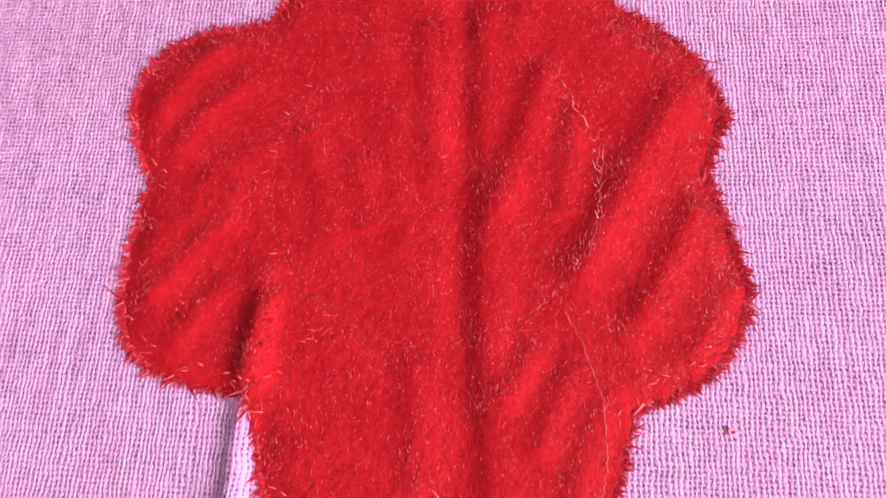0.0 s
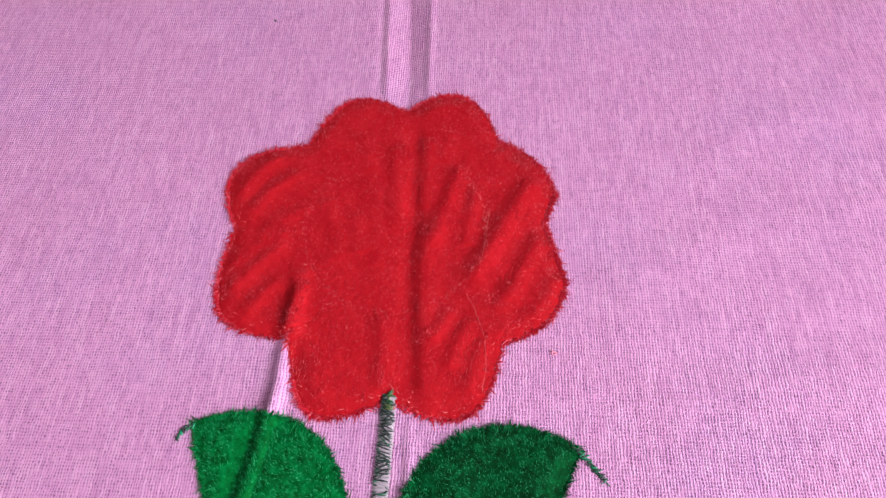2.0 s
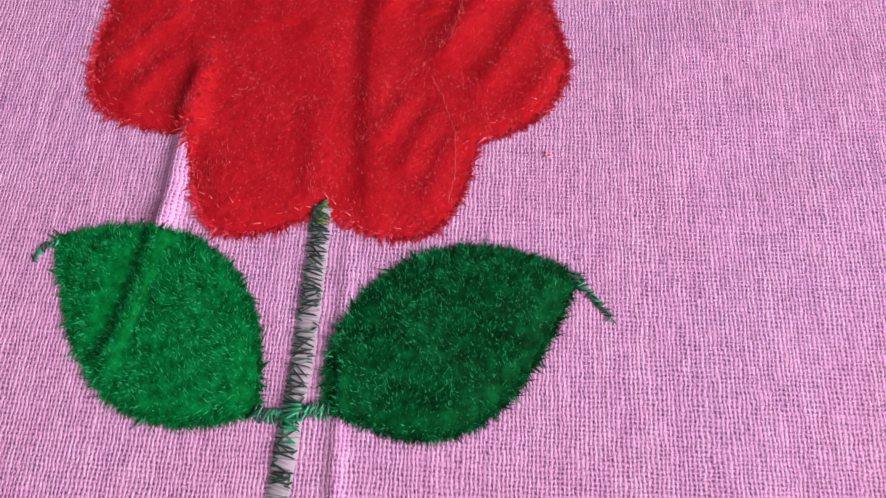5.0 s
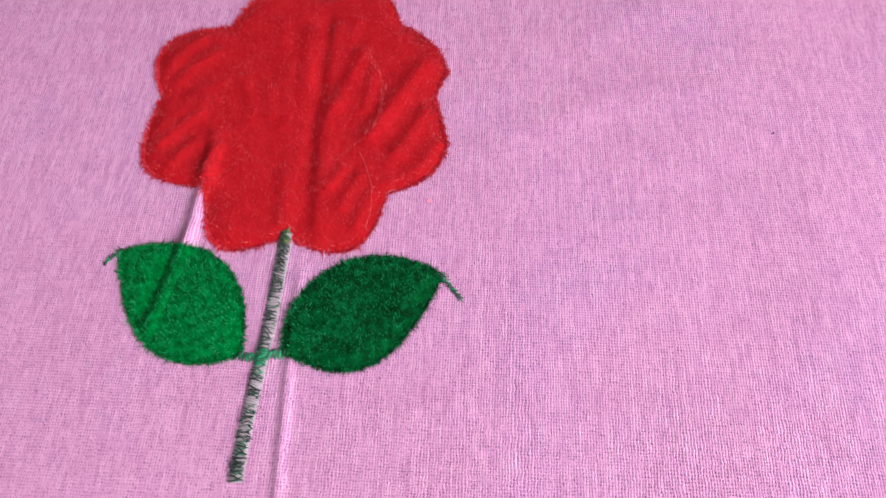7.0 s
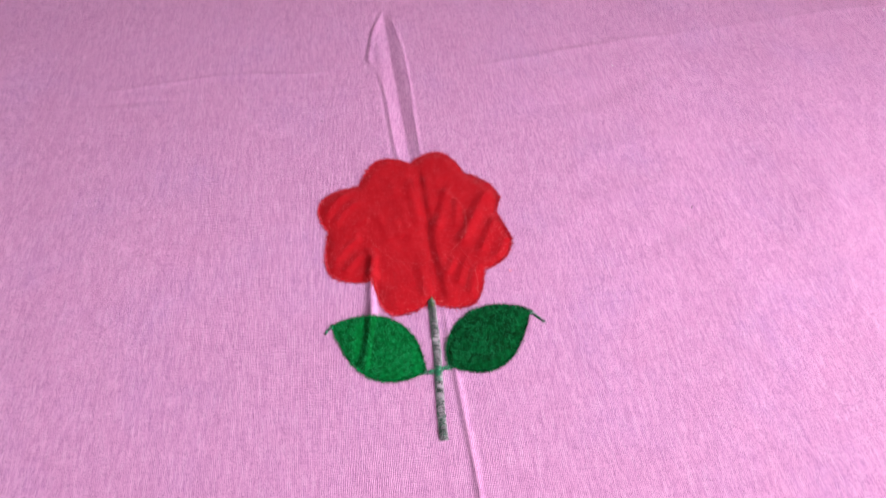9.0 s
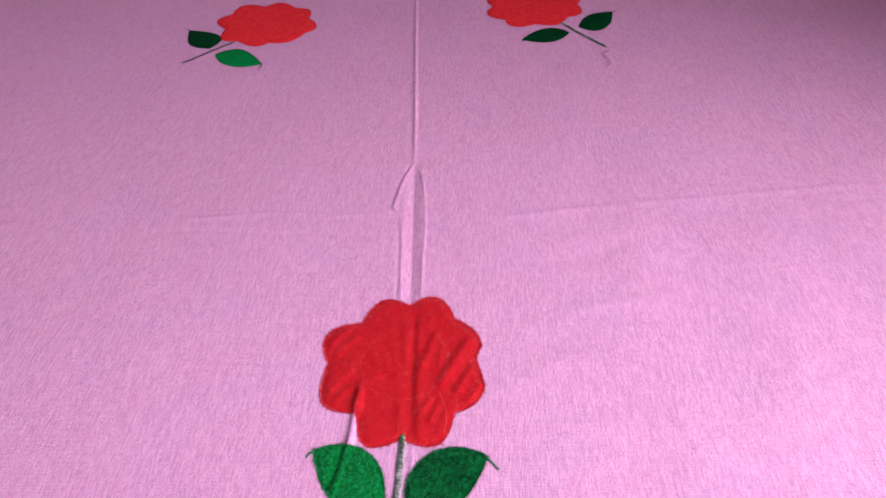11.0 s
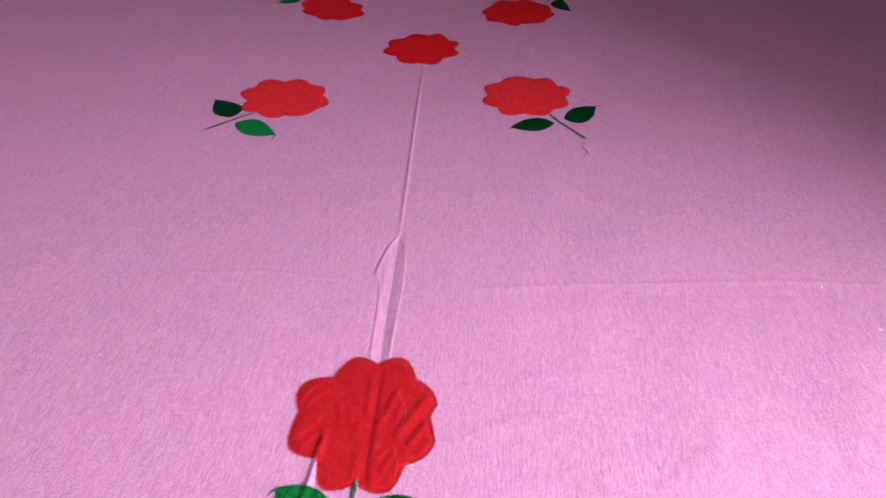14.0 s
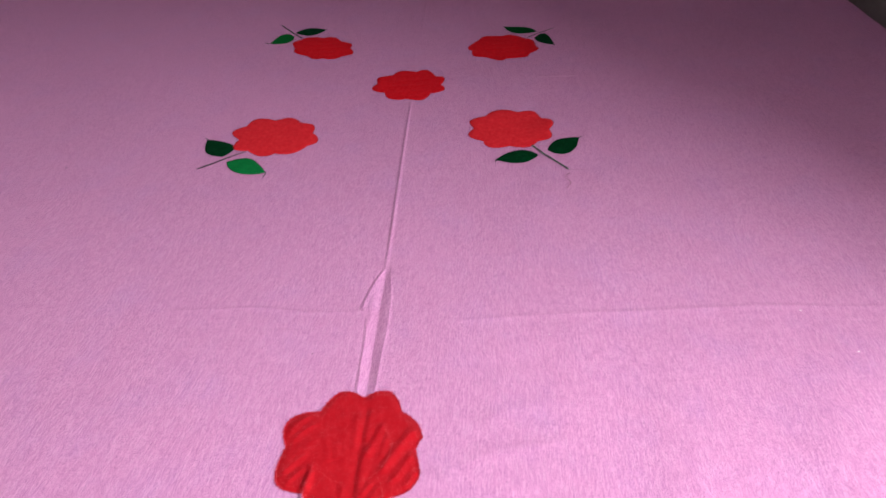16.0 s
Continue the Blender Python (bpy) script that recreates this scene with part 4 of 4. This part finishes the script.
far_rose(0.1574, 1.2602, "red plush rose with dark green and shade-painted leaves on shaded sheet",
         [(-0.0787, -0.0207), (-0.0888, 0.0048), (-0.0623, 0.0573), (-0.0463, 0.0798), (-0.0007, 0.0789), (0.0211, 0.0869), (0.0607, 0.0579), (0.0773, 0.0421),
          (0.0836, 0.0027), (0.0888, -0.0155), (0.0652, -0.0454), (0.0536, -0.0667), (0.0070, -0.0757), (-0.0072, -0.0869), (-0.0442, -0.0629), (-0.0721, -0.0550)],
         (2.0, 1.83, 1.83, 1.83, 1.83, 1.38, 1.59, 2.1),
         [([(0.0883, 0.1078), (0.0334, 0.0994), (0.0015, 0.1504), (0.0618, 0.1405)], (1.38, 1.59), GREEN_R, [(0.0025, 0.149), (-0.0015, 0.153)]),
          ([(0.0818, 0.0637), (0.1115, 0.0900), (0.1304, 0.0109), (0.0952, 0.0312)], (1.04, 1.59), GREEN_FAR_SHADED, [(0.1295, 0.013), (0.1315, 0.006)])],
         [(0.1356, 0.1340), (0.0939, 0.0977), (0.0608, 0.0620)], DEEP_RED, 0.0026)


# ---- small things ----
def curl(name, pts, radius, mat, label, category):
    cu = bpy.data.curves.new(name, "CURVE")
    cu.dimensions, cu.bevel_depth, cu.bevel_resolution = "3D", radius, 2
    sp = cu.splines.new("NURBS")
    sp.points.add(len(pts) - 1)
    for p, (x, y, dz) in zip(sp.points, pts):
        p.co = (x, y, float(sheet_height(np.array([x]), np.array([y]))[0]) + radius + dz, 1)
    sp.use_endpoint_u, sp.order_u = True, 3
    cu.materials.append(mat)
    return tagged(new(name, cu), label, category)


curl("loose_thread", [(0.2815, 0.655, 0.0005), (0.2722, 0.6505, 0.0005), (0.2697, 0.638, 0.001), (0.279, 0.6255, 0.0005), (0.2775, 0.618, 0.001), (0.2705, 0.607, 0)], 0.0005, LOOSE_T, "dark loose end of sewing thread on the sheet", "thread")
curl("loose_thread", [(0.2785, 0.6675, 0.0003), (0.293, 0.665, 0.0008), (0.3027, 0.6685, 0.0003), (0.3126, 0.673, 0.0003)], 0.00035, WISP_T, "short pale thread end lying on the sheet", "thread")
curl("loose_thread", [(0.2336, 1.0689, 0.0002), (0.2744, 1.0708, 0.0006), (0.3000, 1.0735, 0.0003), (0.3219, 1.0767, 0.0002)], 0.0006, WISP_T, "straight pale thread lying on the shaded sheet", "thread")
lint_pts = [(0.0681 + 0.0016 * math.cos(2.1 * i), 0.0202 + 0.0011 * math.sin(2.1 * i), 0.0001 * (i % 3)) for i in range(5)]
curl("lint", lint_pts, 0.00022, PINK_T, "tiny red fluff of lint on the sheet", "lint")
for lx, ly, size, tone, say in ((0.552, 0.314, 0.0016, WHITE_T, "white"), (0.595, 0.243, 0.0018, WHITE_T, "white"), (0.222, 0.259, 0.0012, WHITE_T, "white"), (0.280, 0.165, 0.0009, DARK_T, "dark"),
                                (0.237, 0.065, 0.0009, DARK_T, "dark"), (-0.684, 0.670, 0.0020, DARK_T, "dark"), (-0.082, 0.215, 0.0010, DARK_T, "dark")):
    pts = [(lx + size * math.cos(2.1 * i + lx * 90), ly + 0.7 * size * math.sin(2.1 * i + ly * 50), 0.0003 * (i % 3)) for i in range(5)]
    curl("lint", pts, 0.25 * size, tone, "tiny " + say + " speck of lint on the pink sheet", "lint")
